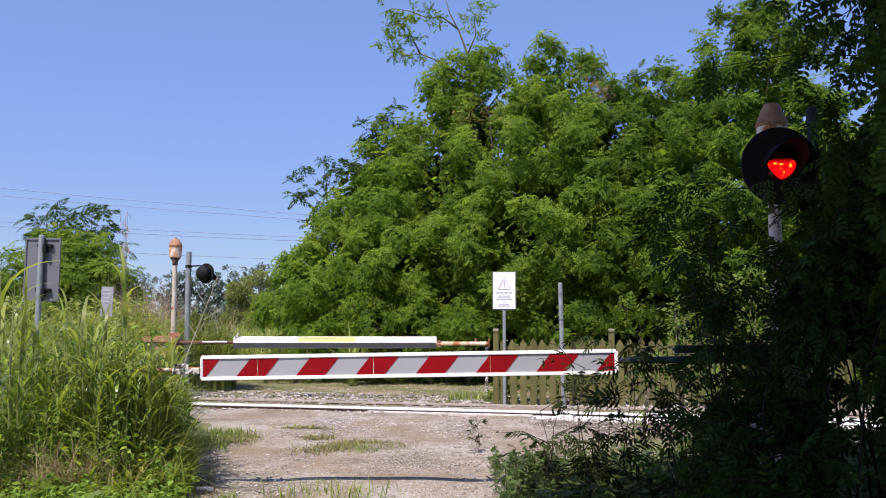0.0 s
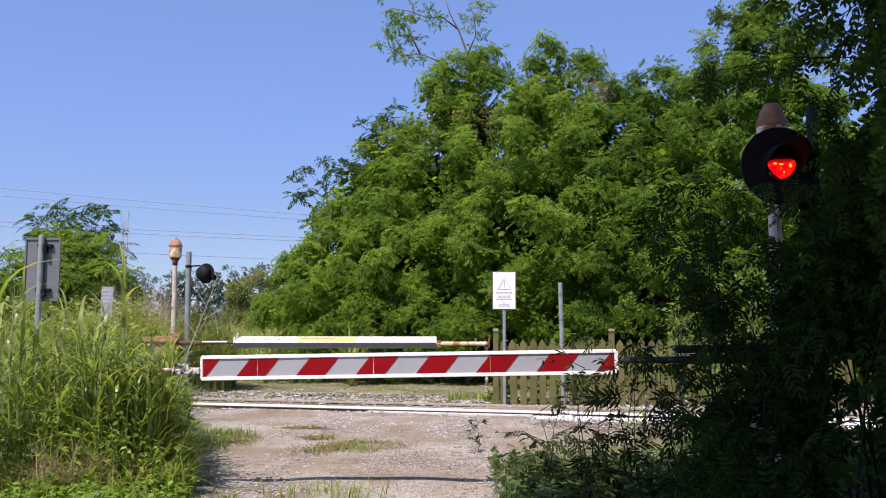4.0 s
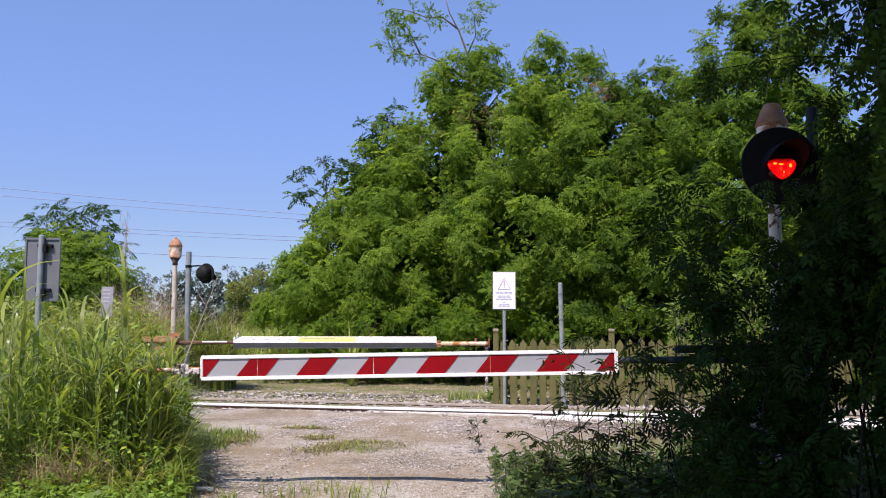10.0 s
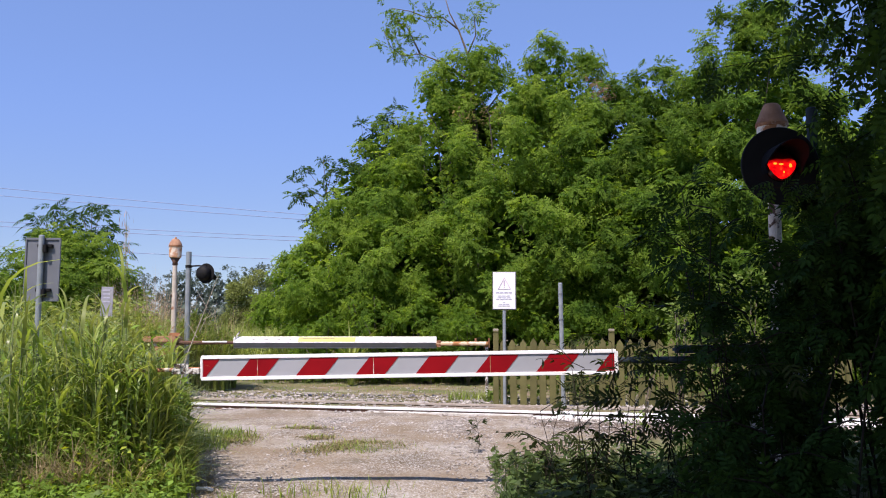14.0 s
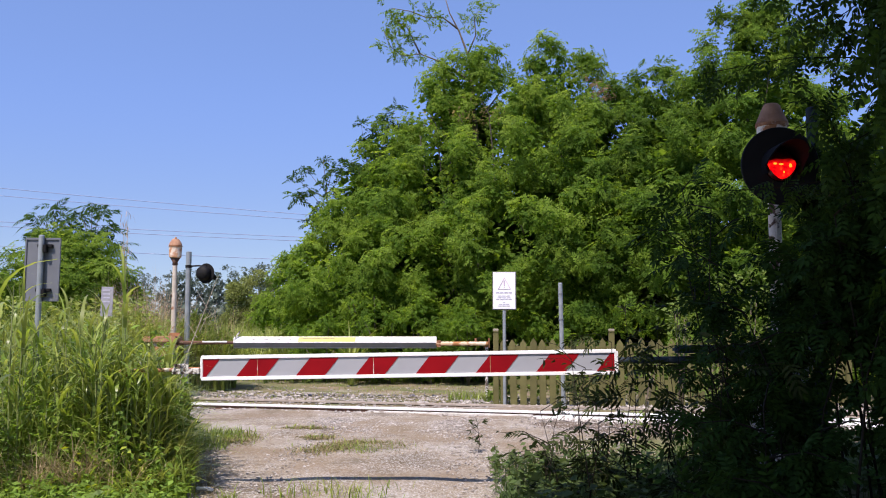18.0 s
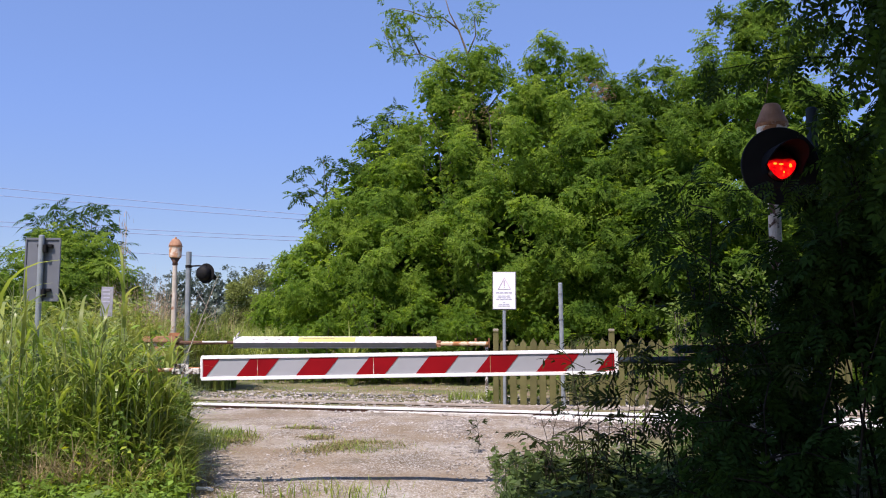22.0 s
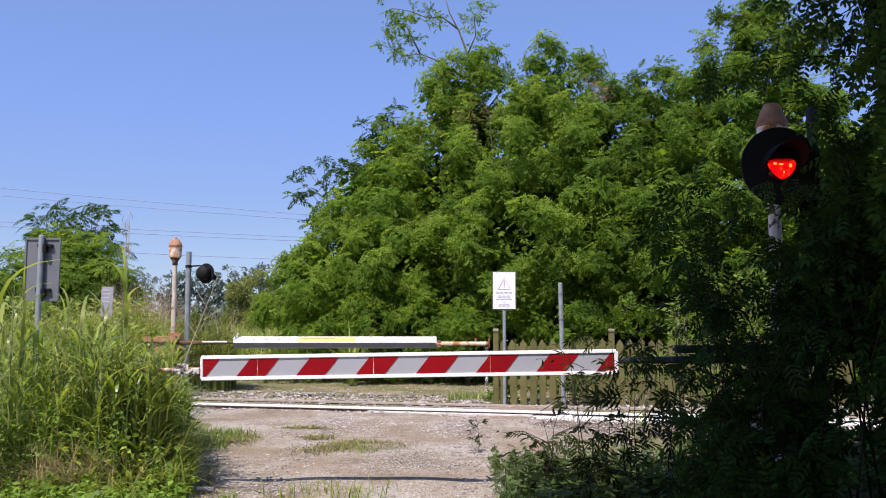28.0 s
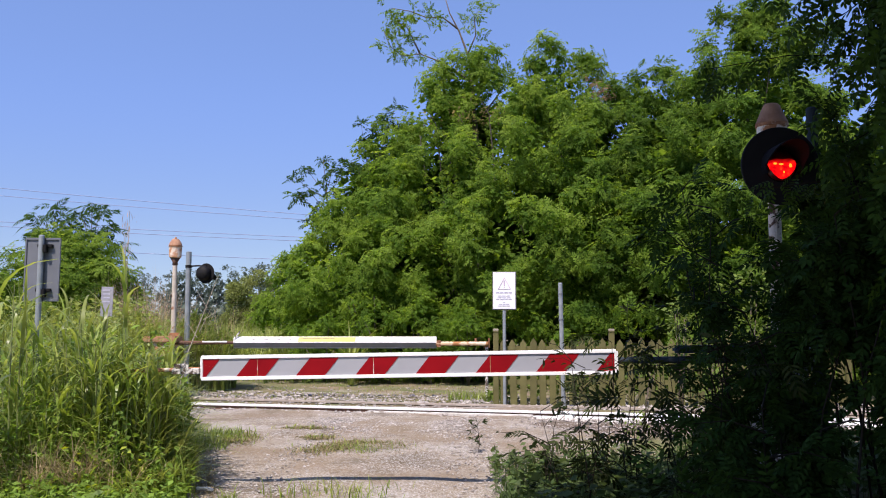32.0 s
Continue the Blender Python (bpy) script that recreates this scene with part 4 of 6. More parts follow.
def trackside_trees():
    lab = "leafy green robinia tree in summer, crowns merging behind the fence"

    def T(base, blobs, n, mat=m_robinia):
        blobs = [(x, y, z, 1.2 * a, 1.15 * b, 1.2 * c) for x, y, z, a, b, c in blobs]
        tree("robinia_tree", base, blobs, round(0.9 * n), lab, "tree", mat, TUFT_LEAF, size=(0.85, 1.32), tuft=6, young=m_young_robinia if mat is m_robinia else m_robinia,
             lump=(0.2, 0.46))
    T((-3.0, 26.2, 0), [(-2.35, 25, 4.25, 0.99, 0.89, 0.94), (-3.65, 25, 2.7, 0.8, 0.75, 0.78), (-2.8, 24, 2.6, 1.14, 1.03, 1.09), (-4.4, 25.5, 1.6, 0.73, 0.66, 0.69),
                        (-3.2, 24.5, 1.5, 0.93, 0.84, 0.89), (-2.95, 24.9, 3.5, 0.75, 0.75, 0.75)], 450)
    T((-0.4, 27.0, 0), [(-1.3, 26, 6.4, 0.95, 0.82, 0.9), (-0.2, 26, 7.6, 1.03, 0.92, 1.0), (0.7, 26.5, 8.8, 0.98, 0.88, 1.0), (-1.5, 24.5, 4.6, 1.17, 1.05, 1.11),
                        (0.1, 24, 5.2, 1.3, 1.17, 1.23), (-1.4, 23.5, 2.7, 1.27, 1.14, 1.21), (0.1, 23, 2.9, 1.24, 1.12, 1.18), (-1.7, 24, 1.5, 1.07, 0.96, 1.01),
                        (-0.4, 23.5, 1.5, 0.97, 0.87, 0.92)], 730)
    T((2.4, 26.8, 0), [(2.0, 26, 7.45, 1.1, 1.0, 1.05), (3.6, 26.5, 8.9, 0.85, 0.79, 0.9), (2.7, 26.6, 7.6, 0.9, 0.8, 0.9), (4.0, 26.2, 8.3, 0.7, 0.65, 0.7), (3.3, 26.2, 7.6, 0.8, 0.7, 0.8), (1.5, 23.5, 5.6, 1.2, 1.08, 1.14), (3.0, 23.5, 6.0, 1.2, 1.08, 1.14),
                       (1.4, 22.5, 3.3, 1.22, 1.09, 1.16), (2.7, 21.5, 3.5, 1.16, 1.05, 1.1), (1.0, 23, 1.8, 0.88, 0.79, 0.83), (2.2, 21, 2.0, 0.87, 0.78, 0.82)], 600)
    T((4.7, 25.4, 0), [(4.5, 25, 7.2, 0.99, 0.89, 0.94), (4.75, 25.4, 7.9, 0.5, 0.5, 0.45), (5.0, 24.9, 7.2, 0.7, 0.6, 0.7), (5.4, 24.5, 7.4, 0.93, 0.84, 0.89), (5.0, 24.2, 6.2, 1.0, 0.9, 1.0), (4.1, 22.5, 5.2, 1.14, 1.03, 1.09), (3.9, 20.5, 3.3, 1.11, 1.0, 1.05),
                       (3.2, 20.5, 2.0, 0.65, 0.59, 0.62), (4.4, 19, 2.1, 0.79, 0.71, 0.75)], 490, m_dark_robinia)
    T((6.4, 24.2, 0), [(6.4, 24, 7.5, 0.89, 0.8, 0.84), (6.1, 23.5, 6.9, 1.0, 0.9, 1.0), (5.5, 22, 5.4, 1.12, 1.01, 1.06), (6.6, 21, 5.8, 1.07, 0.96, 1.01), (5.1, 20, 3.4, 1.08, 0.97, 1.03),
                       (6.3, 19.5, 3.5, 1.12, 1.0, 1.06), (5.5, 18.5, 1.8, 0.88, 0.79, 0.84)], 490, m_dark_robinia)
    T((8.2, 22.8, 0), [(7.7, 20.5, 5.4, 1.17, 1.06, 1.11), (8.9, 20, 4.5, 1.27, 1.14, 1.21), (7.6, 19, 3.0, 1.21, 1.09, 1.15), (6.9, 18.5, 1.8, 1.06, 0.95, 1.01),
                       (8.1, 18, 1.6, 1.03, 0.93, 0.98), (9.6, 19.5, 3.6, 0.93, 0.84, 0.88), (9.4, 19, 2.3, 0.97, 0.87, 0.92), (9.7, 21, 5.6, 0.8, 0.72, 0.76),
                       (10.4, 20.5, 5.3, 0.91, 0.82, 0.87)], 480, m_dark_robinia)
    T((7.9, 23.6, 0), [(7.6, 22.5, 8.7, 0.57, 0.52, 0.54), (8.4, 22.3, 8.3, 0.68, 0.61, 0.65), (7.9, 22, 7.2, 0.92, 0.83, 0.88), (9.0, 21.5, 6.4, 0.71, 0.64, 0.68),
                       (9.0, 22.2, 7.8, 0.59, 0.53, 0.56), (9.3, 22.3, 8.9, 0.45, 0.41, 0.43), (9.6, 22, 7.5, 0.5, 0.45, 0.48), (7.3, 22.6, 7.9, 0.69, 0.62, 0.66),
                       (6.9, 22.4, 7.0, 0.68, 0.62, 0.65), (8.5, 21.8, 6.7, 0.69, 0.62, 0.66), (8.0, 22.6, 9.3, 0.42, 0.36, 0.4), (8.7, 22.4, 9.15, 0.42, 0.38, 0.4), (7.35, 22.5, 9.0, 0.4, 0.36, 0.4)], 420, m_dark_robinia)
    # coarse darker trees behind, added to close sky gaps in the crowns
    for x, y, h, w in ((-1.0, 27.8, 3.4, 2.0), (0.9, 28.5, 4.4, 2.2), (3.0, 28.0, 4.6, 2.2), (5.4, 26.5, 3.6, 2.2), (8.0, 25.0, 4.2, 2.3), (6.4, 22.6, 2.6, 1.6), (10.6, 22.4, 3.4, 2.0), (3.6, 24.6, 2.6, 1.7)):
        tree("robinia_tree", (x, y, 0), [(x, y, h, w, 1.4, h * 0.95)], 150, lab, "tree", m_dark_robinia, CORE_LEAF, 8, 0.4, limbs=4, size=(0.9, 1.4), back=0.1)
    # darker tree-of-heaven shoots that stick out of the slope
    for x, y, tips in ((-3.5, 26.0, ((-0.9, 5.75), (-0.55, 6.0), (-0.05, 6.3), (0.25, 6.0), (-0.85, 5.25), (-0.5, 5.4), (0.0, 5.6), (0.55, 5.9), (-0.5, 4.5), (0.3, 5.3), (-0.2, 4.9))),
                       (-2.2, 26.0, ((-0.25, 7.4), (0.1, 7.2), (-0.05, 6.9), (0.45, 7.6), (0.8, 7.9), (0.6, 7.3), (-0.6, 6.3), (0.2, 6.5), (0.5, 6.7), (1.0, 7.4), (-0.35, 6.0)))):
        t = thing("ailanthus_sapling", pose(x, y, 0), "slender dark-leaved tree of heaven shoot", "tree", "shoots")
        low = Vector((0.1, 0.2, 4.2))
        smooth(part("trunk", tube([(0.2, 0.3, -0.1), low, (0.05, 0, 5.6)], [0.05, 0.03, 0.015], 6), m_bark, t))
        for dx, z in tips:
            start = low.lerp(Vector((0.05, 0, 5.6)), min(1.0, max(0.0, (z - 4.7) / 1.6)))
            end = Vector((dx, rng.uniform(-0.2, 0.2), z))
            smooth(part("bough", tube([start, start.lerp(end, 0.5) + Vector((0, 0, -0.06)), end], [0.014, 0.010, 0.004], 5), m_bark, t))
        ends = np.array([(dx, rng.uniform(-0.2, 0.2), z) for dx, z in tips])
        quads_object("leaves", *rosettes(ends, np.tile([-0.2, -0.3, 0.9], (len(tips), 1)), compound_leaf(5, 0.32, 0.095, 0.045, 0.5), 13, (0.75, 1.15), 0.6), m_ailanthus, t)


def high_sprays():
    """The thin upper boughs of a taller tree that stand clear of the crowns."""
    t = thing("tall_robinia_tree", pose(1.2, 26.9, 0), "tall thin robinia with sparse open top boughs", "tree", "trackside trees")
    trunk = [(0, 0, -0.1), (0.06, 0, 3.23), (-0.17, -0.23, 6.68), (-0.34, -0.46, 8.98), (-0.45, -0.46, 9.6), (-0.70, -0.46, 10.3), (-1.0, -0.46, 10.9), (-1.2, -0.46, 11.6)]
    smooth(part("trunk", tube(trunk, [0.16, 0.13, 0.1, 0.045, 0.035, 0.026, 0.018, 0.01], 10), m_bark, t))
    boughs = [[(-0.3, -0.46, 8.7), (-0.9, -0.46, 9.15), (-1.35, -0.46, 9.4), (-1.9, -0.46, 9.62), (-2.45, -0.46, 9.55), (-2.8, -0.46, 9.85), (-3.0, -0.46, 10.3)],
              [(-1.9, -0.46, 9.62), (-2.1, -0.46, 10.05), (-2.3, -0.46, 10.45), (-2.75, -0.46, 10.7)],
              [(-0.75, -0.46, 10.4), (-1.2, -0.46, 10.75), (-1.7, -0.46, 10.75), (-2.2, -0.46, 10.95), (-2.8, -0.46, 11.05)],
              [(-0.45, -0.46, 9.6), (-0.2, -0.46, 10.2), (-0.25, -0.46, 10.8), (0.05, -0.46, 11.15)],
              [(-0.11, -0.23, 7.6), (0.57, -0.23, 8.52), (0.92, -0.23, 9.1)]]
    pts, outs = [], []
    for b in boughs:
        smooth(part("bough", tube(b, np.linspace(0.03, 0.008, len(b)).tolist(), 6), m_bark, t))
        for a, c in zip(b[1:], b[2:] + [b[-1]]):
            for u in (0, 0.25, 0.5, 0.75):
                p = np.array(a) + (np.array(c) - np.array(a)) * u + rng.normal(0, 0.15, 3)
                pts.append(p)
                outs.append(np.array([-0.3, -0.2, 0.5]))
    pts, outs = np.array(pts), unit(np.array(outs) + np.random.default_rng(4).normal(0, 0.5, (len(pts), 3)))
    quads_object("leaves", *rosettes(pts, outs, TUFT_LEAF, 8, (0.7, 1.05), 0.5), m_robinia, t, "")


def left_trees():
    tree("robinia_tree", (-11.0, 26, 0), [(-10.9, 25.2, 1.9, 1.9, 1.5, 1.7), (-10.7, 25.8, 3.05, 1.1, 1.0, 0.95), (-11.6, 25.8, 3.3, 0.75, 0.7, 0.75), (-10.2, 25.8, 3.35, 0.55, 0.6, 0.6),
         (-9.7, 24.8, 1.7, 1.1, 1.1, 1.4)], 460, "bushy green robinia beyond the tall grass", "tree", m_dark_robinia, TUFT_LEAF, size=(0.75, 1.15), tuft=7, young=m_young_robinia)
    heaven = compound_leaf(6, 0.42, 0.13, 0.042, 0.75)
    for x, y, crowns in ((-11.5, 26.3, ((-0.6, 4.65), (-0.15, 4.95), (0.2, 4.6), (-0.45, 4.3), (0.45, 4.3))), (-10.4, 26.2, ((-0.45, 4.75), (-0.05, 5.0), (0.25, 4.75), (0.55, 4.35), (0.75, 3.9), (0.2, 4.3)))):
        t = thing("ailanthus_tree", pose(x, y, 0), "slender tree of heaven with drooping dark leaves", "tree", "trackside trees")
        smooth(part("trunk", tube([(0, 0.3, -0.1), (0.03, 0.1, 2.2), (0, 0, 3.7)], [0.05, 0.035, 0.02], 7), m_bark, t))
        for dx, z in crowns:
            smooth(part("bough", tube([(0, 0, 3.6), (dx * 0.5, 0, z - 0.35), (dx, 0, z)], [0.016, 0.011, 0.005], 5), m_bark, t))
        ends = np.array([(dx, 0.0, z) for dx, z in crowns])
        quads_object("leaves", *rosettes(ends, np.tile([0.0, -0.2, 0.95], (len(crowns), 1)), heaven, 11, (0.8, 1.1), 0.45), m_ailanthus, t)
    tree("robinia_tree", (-15.2, 27, 0), [(-14.6, 26.5, 1.5, 2.6, 1.8, 1.3), (-16.5, 26.5, 1.6, 2.0, 1.8, 1.3)], 260, "bushy green robinia beyond the tall grass", "tree", m_robinia)


def distant_woods():
    """A line of woods behind the field, haze put into its leaf colour, and two lone trees in front of it."""
    blobs = []
    for k in range(26):
        x = -118 + 4.0 * k
        h = 11.6 + 2.6 * noise.noise(Vector((k * 0.37, 2.2, 0))) + rng.uniform(-0.8, 0.8)
        blobs.append((x, 170 + rng.uniform(-5, 5), h * 0.5, rng.uniform(2.8, 4.0), 3.0, h * 0.5))
        blobs.append((x + 2, 165, 2.2, 4.0, 2.0, 2.6))
    pts, outs = blob_points(blobs, 3600, shell=0.7, back=0.1, lump=(0.7, 1.4), per_lump=3)
    g = clump_leaves(pts, outs, CLUMP, 15, 0.62, (0.28, 0.55))
    c = np.array(blobs)[rng.integers(0, len(blobs), 9000)]
    inner = c[:, :3] + unit(rng.normal(0, 1, (9000, 3))) * c[:, 3:] * rng.uniform(0.2, 0.8, (9000, 1))
    g = merged(g, scattered(CLUMP, inner, oriented(rng.normal(0, 1, inner.shape), 0.8), rng.uniform(0.9, 1.7, 9000)))
    tagged(quads_object("distant_woods", *g, m_hazed_leaf), "line of far trees beyond the field, haze put into their colour", "woods", kind="stuff")
    tree("olive_green_tree", (-14.0, 62, 0), [(-13.4, 62, 2.9, 1.3, 1.3, 1.7), (-12.6, 62, 2.0, 1.2, 1.2, 1.4), (-14.2, 62, 1.8, 0.9, 1.2, 1.4)], 330,
         "rounded olive-green tree in the field", "tree", m_olive_leaf, OVAL, 44, 0.36, group="field trees", size=(1.1, 1.9))
    for x, y, h in ((-10.2, 56, 4.2), (-7.6, 47, 4.6), (-5.6, 39, 4.2), (-4.4, 33, 3.6), (-3.6, 28, 3.0)):
        tree("hedge_tree", (x + 2.0, y, 0), [(x + 2.2, y, h * 0.5, 2.3, 2.2, h * 0.52)], 120, "dense green hedge tree along the field edge", "tree", m_robinia,
             PINNATE, 5, 0.4, group="hedge trees", size=(1.5, 2.3), limbs=5)


rng = np.random.default_rng(21)
trackside_trees()
high_sprays()
left_trees()
distant_woods()


def shrub(base, r, h, n, mat, label, group, name="shrub", per=16, proto=OVAL, spread=0.3, size=(0.6, 1.0), tuft=0):
    t = thing(name, pose(*base), label, "shrub", group)
    pts, outs = blob_points([(0, 0, h * 0.5, r, r, h * 0.52)], n, shell=0.35, back=0.6, lump=(0.2, 0.35), per_lump=4)
    for i in rng.choice(len(pts), min(6, len(pts)), replace=False):
        p = Vector(pts[i])
        smooth(part("stem", tube([(0, 0, -0.05), p * 0.5 + Vector((0, 0, 0.05)), p], [0.02 if r > 0.6 else 0.008, 0.013 if r > 0.6 else 0.006, 0.005], 5), m_bark, t))
    if tuft:
        leaves = rosettes(pts, unit(outs + 0.5 * np.array(TO_SUN)), proto, tuft, size)
    else:
        leaves = clump_leaves(pts, outs, proto, per, spread, size)
    quads_object("leaves", *leaves, mat, t)
    return t


for x, y, r, h, n in ((-2.0, 23.6, 0.9, 1.4, 90), (-0.7, 23.4, 0.9, 1.6, 90), (0.6, 23.0, 0.8, 1.4, 90), (1.8, 21.4, 0.8, 1.4, 90), (3.2, 19.4, 0.8, 1.4, 100),
                      (5.8, 18.0, 0.9, 2.0, 120), (7.4, 17.6, 1.0, 2.0, 110), (9.4, 17.4, 1.2, 2.4, 110), (-3.4, 24.4, 0.8, 1.1, 70), (-2.6, 23.8, 0.8, 1.4, 80),
                      (-1.7, 22.9, 0.9, 2.3, 90), (-0.5, 22.5, 0.9, 2.5, 90), (0.5, 22.2, 0.8, 2.2, 80), (-2.9, 23.4, 0.8, 1.9, 70),
                      (-3.0, 22.6, 0.8, 1.9, 80), (-1.3, 22.0, 0.8, 2.2, 90), (-0.3, 21.8, 0.8, 2.1, 90), (0.6, 21.5, 0.7, 1.7, 70)):
    shrub((x, y, 0), r, h, n, m_robinia, "low green shrub under the trees", "roadside shrubs", proto=TUFT_LEAF, size=(0.75, 1.12), tuft=5)
for x, y, r, h, n in ((-5.0, 20.6, 0.45, 1.1, 30), (-5.6, 20.2, 0.55, 1.4, 40), (-6.6, 20.4, 0.8, 1.5, 40), (-7.8, 20.0, 0.9, 1.6, 40)):
    shrub((x, y, 0), r, h, n, m_leafy_weed, "leafy green weeds behind the far barrier", "weeds", "weed_bush", proto=OVAL, per=40, spread=0.25, size=(0.8, 1.5))


for x, y, r, h, n in ((2.75, 10.4, 0.35, 1.75, 20), (3.15, 10.9, 0.4, 1.95, 20), (3.6, 10.6, 0.45, 1.9, 26), (3.35, 10.0, 0.35, 1.6, 18), (4.1, 10.8, 0.5, 2.1, 30), (2.5, 11.3, 0.3, 1.5, 12)):
    shrub((x, y, 0), r, h, n, m_leafy_weed, "sunlit leafy sapling beside the barrier machine", "sunlit saplings", proto=OVAL, per=15, spread=0.22, size=(0.5, 1.0))


# ---- grasses ----
rng = np.random.default_rng(22)


def field_area(n):
    y = 22.5 + 40 * rng.random(n) ** 2
    return np.stack([rng.uniform(-0.75, -0.08, n) * y, y, np.full(n, -0.03)], axis=-1)


def field_edge(n):
    y = rng.uniform(25, 42, n)
    return np.stack([rng.uniform(-0.30, -0.165, n) * y, y, np.full(n, -0.03)], axis=-1)


grass("field_grass", 3400, field_area, (0.12, 0.4), (0.015, 0.036), (0.2, 0.9), m_grass_pale, "short green grass of the field beyond the track")
grass("verge_grass_dry", 800, (-4.5, 3.5, 16.6, 22.5), (0.02, 0.07), (0.008, 0.016), (0.2, 1.0), m_grass_dry, "short dry grass beyond the rails")
grass("verge_grass", 900, (-4.5, 3.5, 17.0, 22.5), (0.03, 0.10), (0.008, 0.016), (0.2, 1.0), m_grass, "short dry-green grass beyond the rails")
grass("field_tall_grass", 3800, field_edge, (1.1, 2.0), (0.018, 0.040), (0.2, 0.9), m_grass_pale, "pale green grass at the edge of the field")
grass("weed_grass_front", 1500, (-11.0, -6.0, 14.6, 17.3), (0.3, 0.9), (0.016, 0.034), (0.15, 0.8), m_grass_pale, "pale green weeds in front of the far barrier")
grass("weed_grass", 4600, (-12.5, -5.85, 16.0, 19.2), (1.3, 2.2), (0.02, 0.045), (0.15, 0.7), m_grass_pale, "tall pale green weeds beside the far signal")
grass("weed_grass_mid", 1100, (-8.0, -5.85, 18.5, 19.2), (1.6, 2.25), (0.016, 0.036), (0.15, 0.8), m_grass_pale, "pale green weeds below the seed grass")
grass("weed_grass_back", 900, (-6.2, -4.75, 19.4, 20.6), (1.3, 2.1), (0.016, 0.034), (0.15, 0.8), m_grass_pale, "tall pale weeds behind the far signal")
grass("plume_grass_back", 200, (-6.2, -4.8, 19.5, 20.6), (1.7, 2.4), (0.005, 0.011), (0.05, 0.5), m_plume, "thin brown seed stalks behind the far signal")
grass("weed_grass_short", 520, (-6.0, -4.75, 15.8, 17.2), (0.2, 0.55), (0.016, 0.034), (0.15, 0.8), m_grass_pale, "short pale weeds before the far barrier machine")
grass("weed_grass_low", 1300, (-6.4, -5.0, 20.0, 21.8), (0.5, 1.1), (0.014, 0.03), (0.2, 0.8), m_grass, "green weeds behind the far signal")
grass("plume_grass", 900, (-7.5, -6.0, 19.2, 20.6), (1.9, 2.95), (0.005, 0.011), (0.05, 0.5), m_plume, "reddish-brown dry seed grass")


def left_bank(n):
    """The overgrown bank left of the lane; its edge is fitted to a sight line of the camera."""
    y = rng.uniform(4.2, 11.5, n)
    edge = np.minimum(-2.2, -0.27 * y - 0.05) + 0.12 * np.sin(y * 1.7)
    x = edge - np.abs(rng.normal(0, 1, n)) * 1.4 - 0.1
    return np.stack([x, y, np.full(n, -0.03)], axis=-1)


def bank_height(p):
    tall = np.clip(0.5 + 0.38 * (-2.3 - p[:, 0]), 0.35, 1.15)
    front = (p[:, 0] > -3.1 - 0.25 * (p[:, 1] - 5)) & (p[:, 1] < 7.5)
    return np.where(front, 0.3, tall)


def reed_height(x, y):
    return np.clip(0.62 + 0.62 * (-0.276 * y - x), 0.5, 1.42) * rng.uniform(0.6, 1.15, len(x))


def reed_bed(n):
    """The mass of canes on the bank: stems, and ribbon leaves that start along them."""
    y = rng.uniform(6.2, 11.2, n)
    x = -0.276 * y - 0.16 + 0.1 * np.sin(y * 3.1) - np.abs(rng.normal(0, 1, n)) * 1.2
    keep = ~((x > -3.2 - 0.25 * (y - 5)) & (y < 7.4))
    x, y = x[keep], y[keep]
    n = len(x)
    h = reed_height(x, y)
    base = np.stack([x, y, np.full(n, -0.03)], axis=-1)
    az, bend = rng.uniform(0, 6.283, n), rng.uniform(0.02, 0.14, n)
    g = blades(base, h, np.full(n, 0.013), az, bend, 4, 4.0)
    tagged(quads_object("reed_bed_stems", *g, m_stem), "pale upright canes of the reed bed", "reeds", kind="stuff")
    per = 7
    u = rng.uniform(0.04, 0.98, (n, per))
    hh, bb, aa = np.repeat(h, per), np.repeat(bend, per), np.repeat(az, per)
    uu = u.ravel()
    p = np.repeat(base, per, axis=0)
    p[:, 0] += np.cos(aa) * hh * bb * uu ** 2
    p[:, 1] += np.sin(aa) * hh * bb * uu ** 2
    p[:, 2] += hh * uu
    m = n * per
    g = blades(p, rng.uniform(0.22, 0.56, m), rng.uniform(0.013, 0.036, m), rng.uniform(0, 6.283, m), rng.uniform(0.5, 1.6, m), 5, 2.0)
    cut = (m * 3 // 4) * 12                      # six pairs of corners and five faces to a leaf
    tagged(quads_object("reed_bed_leaves", g[0][:cut], g[1][:m * 3 // 4 * 5], m_grass), "arching green leaves of the reed bed", "reeds", kind="stuff")
    tagged(quads_object("reed_bed_pale_leaves", g[0][cut:], g[1][m * 3 // 4 * 5:] - cut, m_reed_pale), "pale leaves of the reed bed, highlights put into their colour", "reeds", kind="stuff")


reed_bed(720)
grass("bank_grass", 900, left_bank, (0.5, 1.3), (0.016, 0.036), (0.3, 1.3), m_grass, "dense green grass on the bank", bank_height)
grass("bank_grass_pale", 700, left_bank, (0.6, 1.4), (0.012, 0.026), (0.1, 0.7), m_grass_pale, "paler grass stalks on the bank", bank_height)
grass("bank_grass_low", 3800, (-4.6, -2.2, 5.4, 8.0), (0.12, 0.42), (0.010, 0.022), (0.3, 1.1), m_grass, "low bright grass at the foot of the bank")
grass("bank_grass_dry", 700, lambda n: np.stack([rng.normal(-3.45, 0.3, n), rng.uniform(7.5, 8.5, n), np.full(n, -0.03)], axis=-1), (0.25, 0.65), (0.006, 0.012),
      (0.1, 0.8), m_grass_dry, "patch of dry straw-coloured grass")
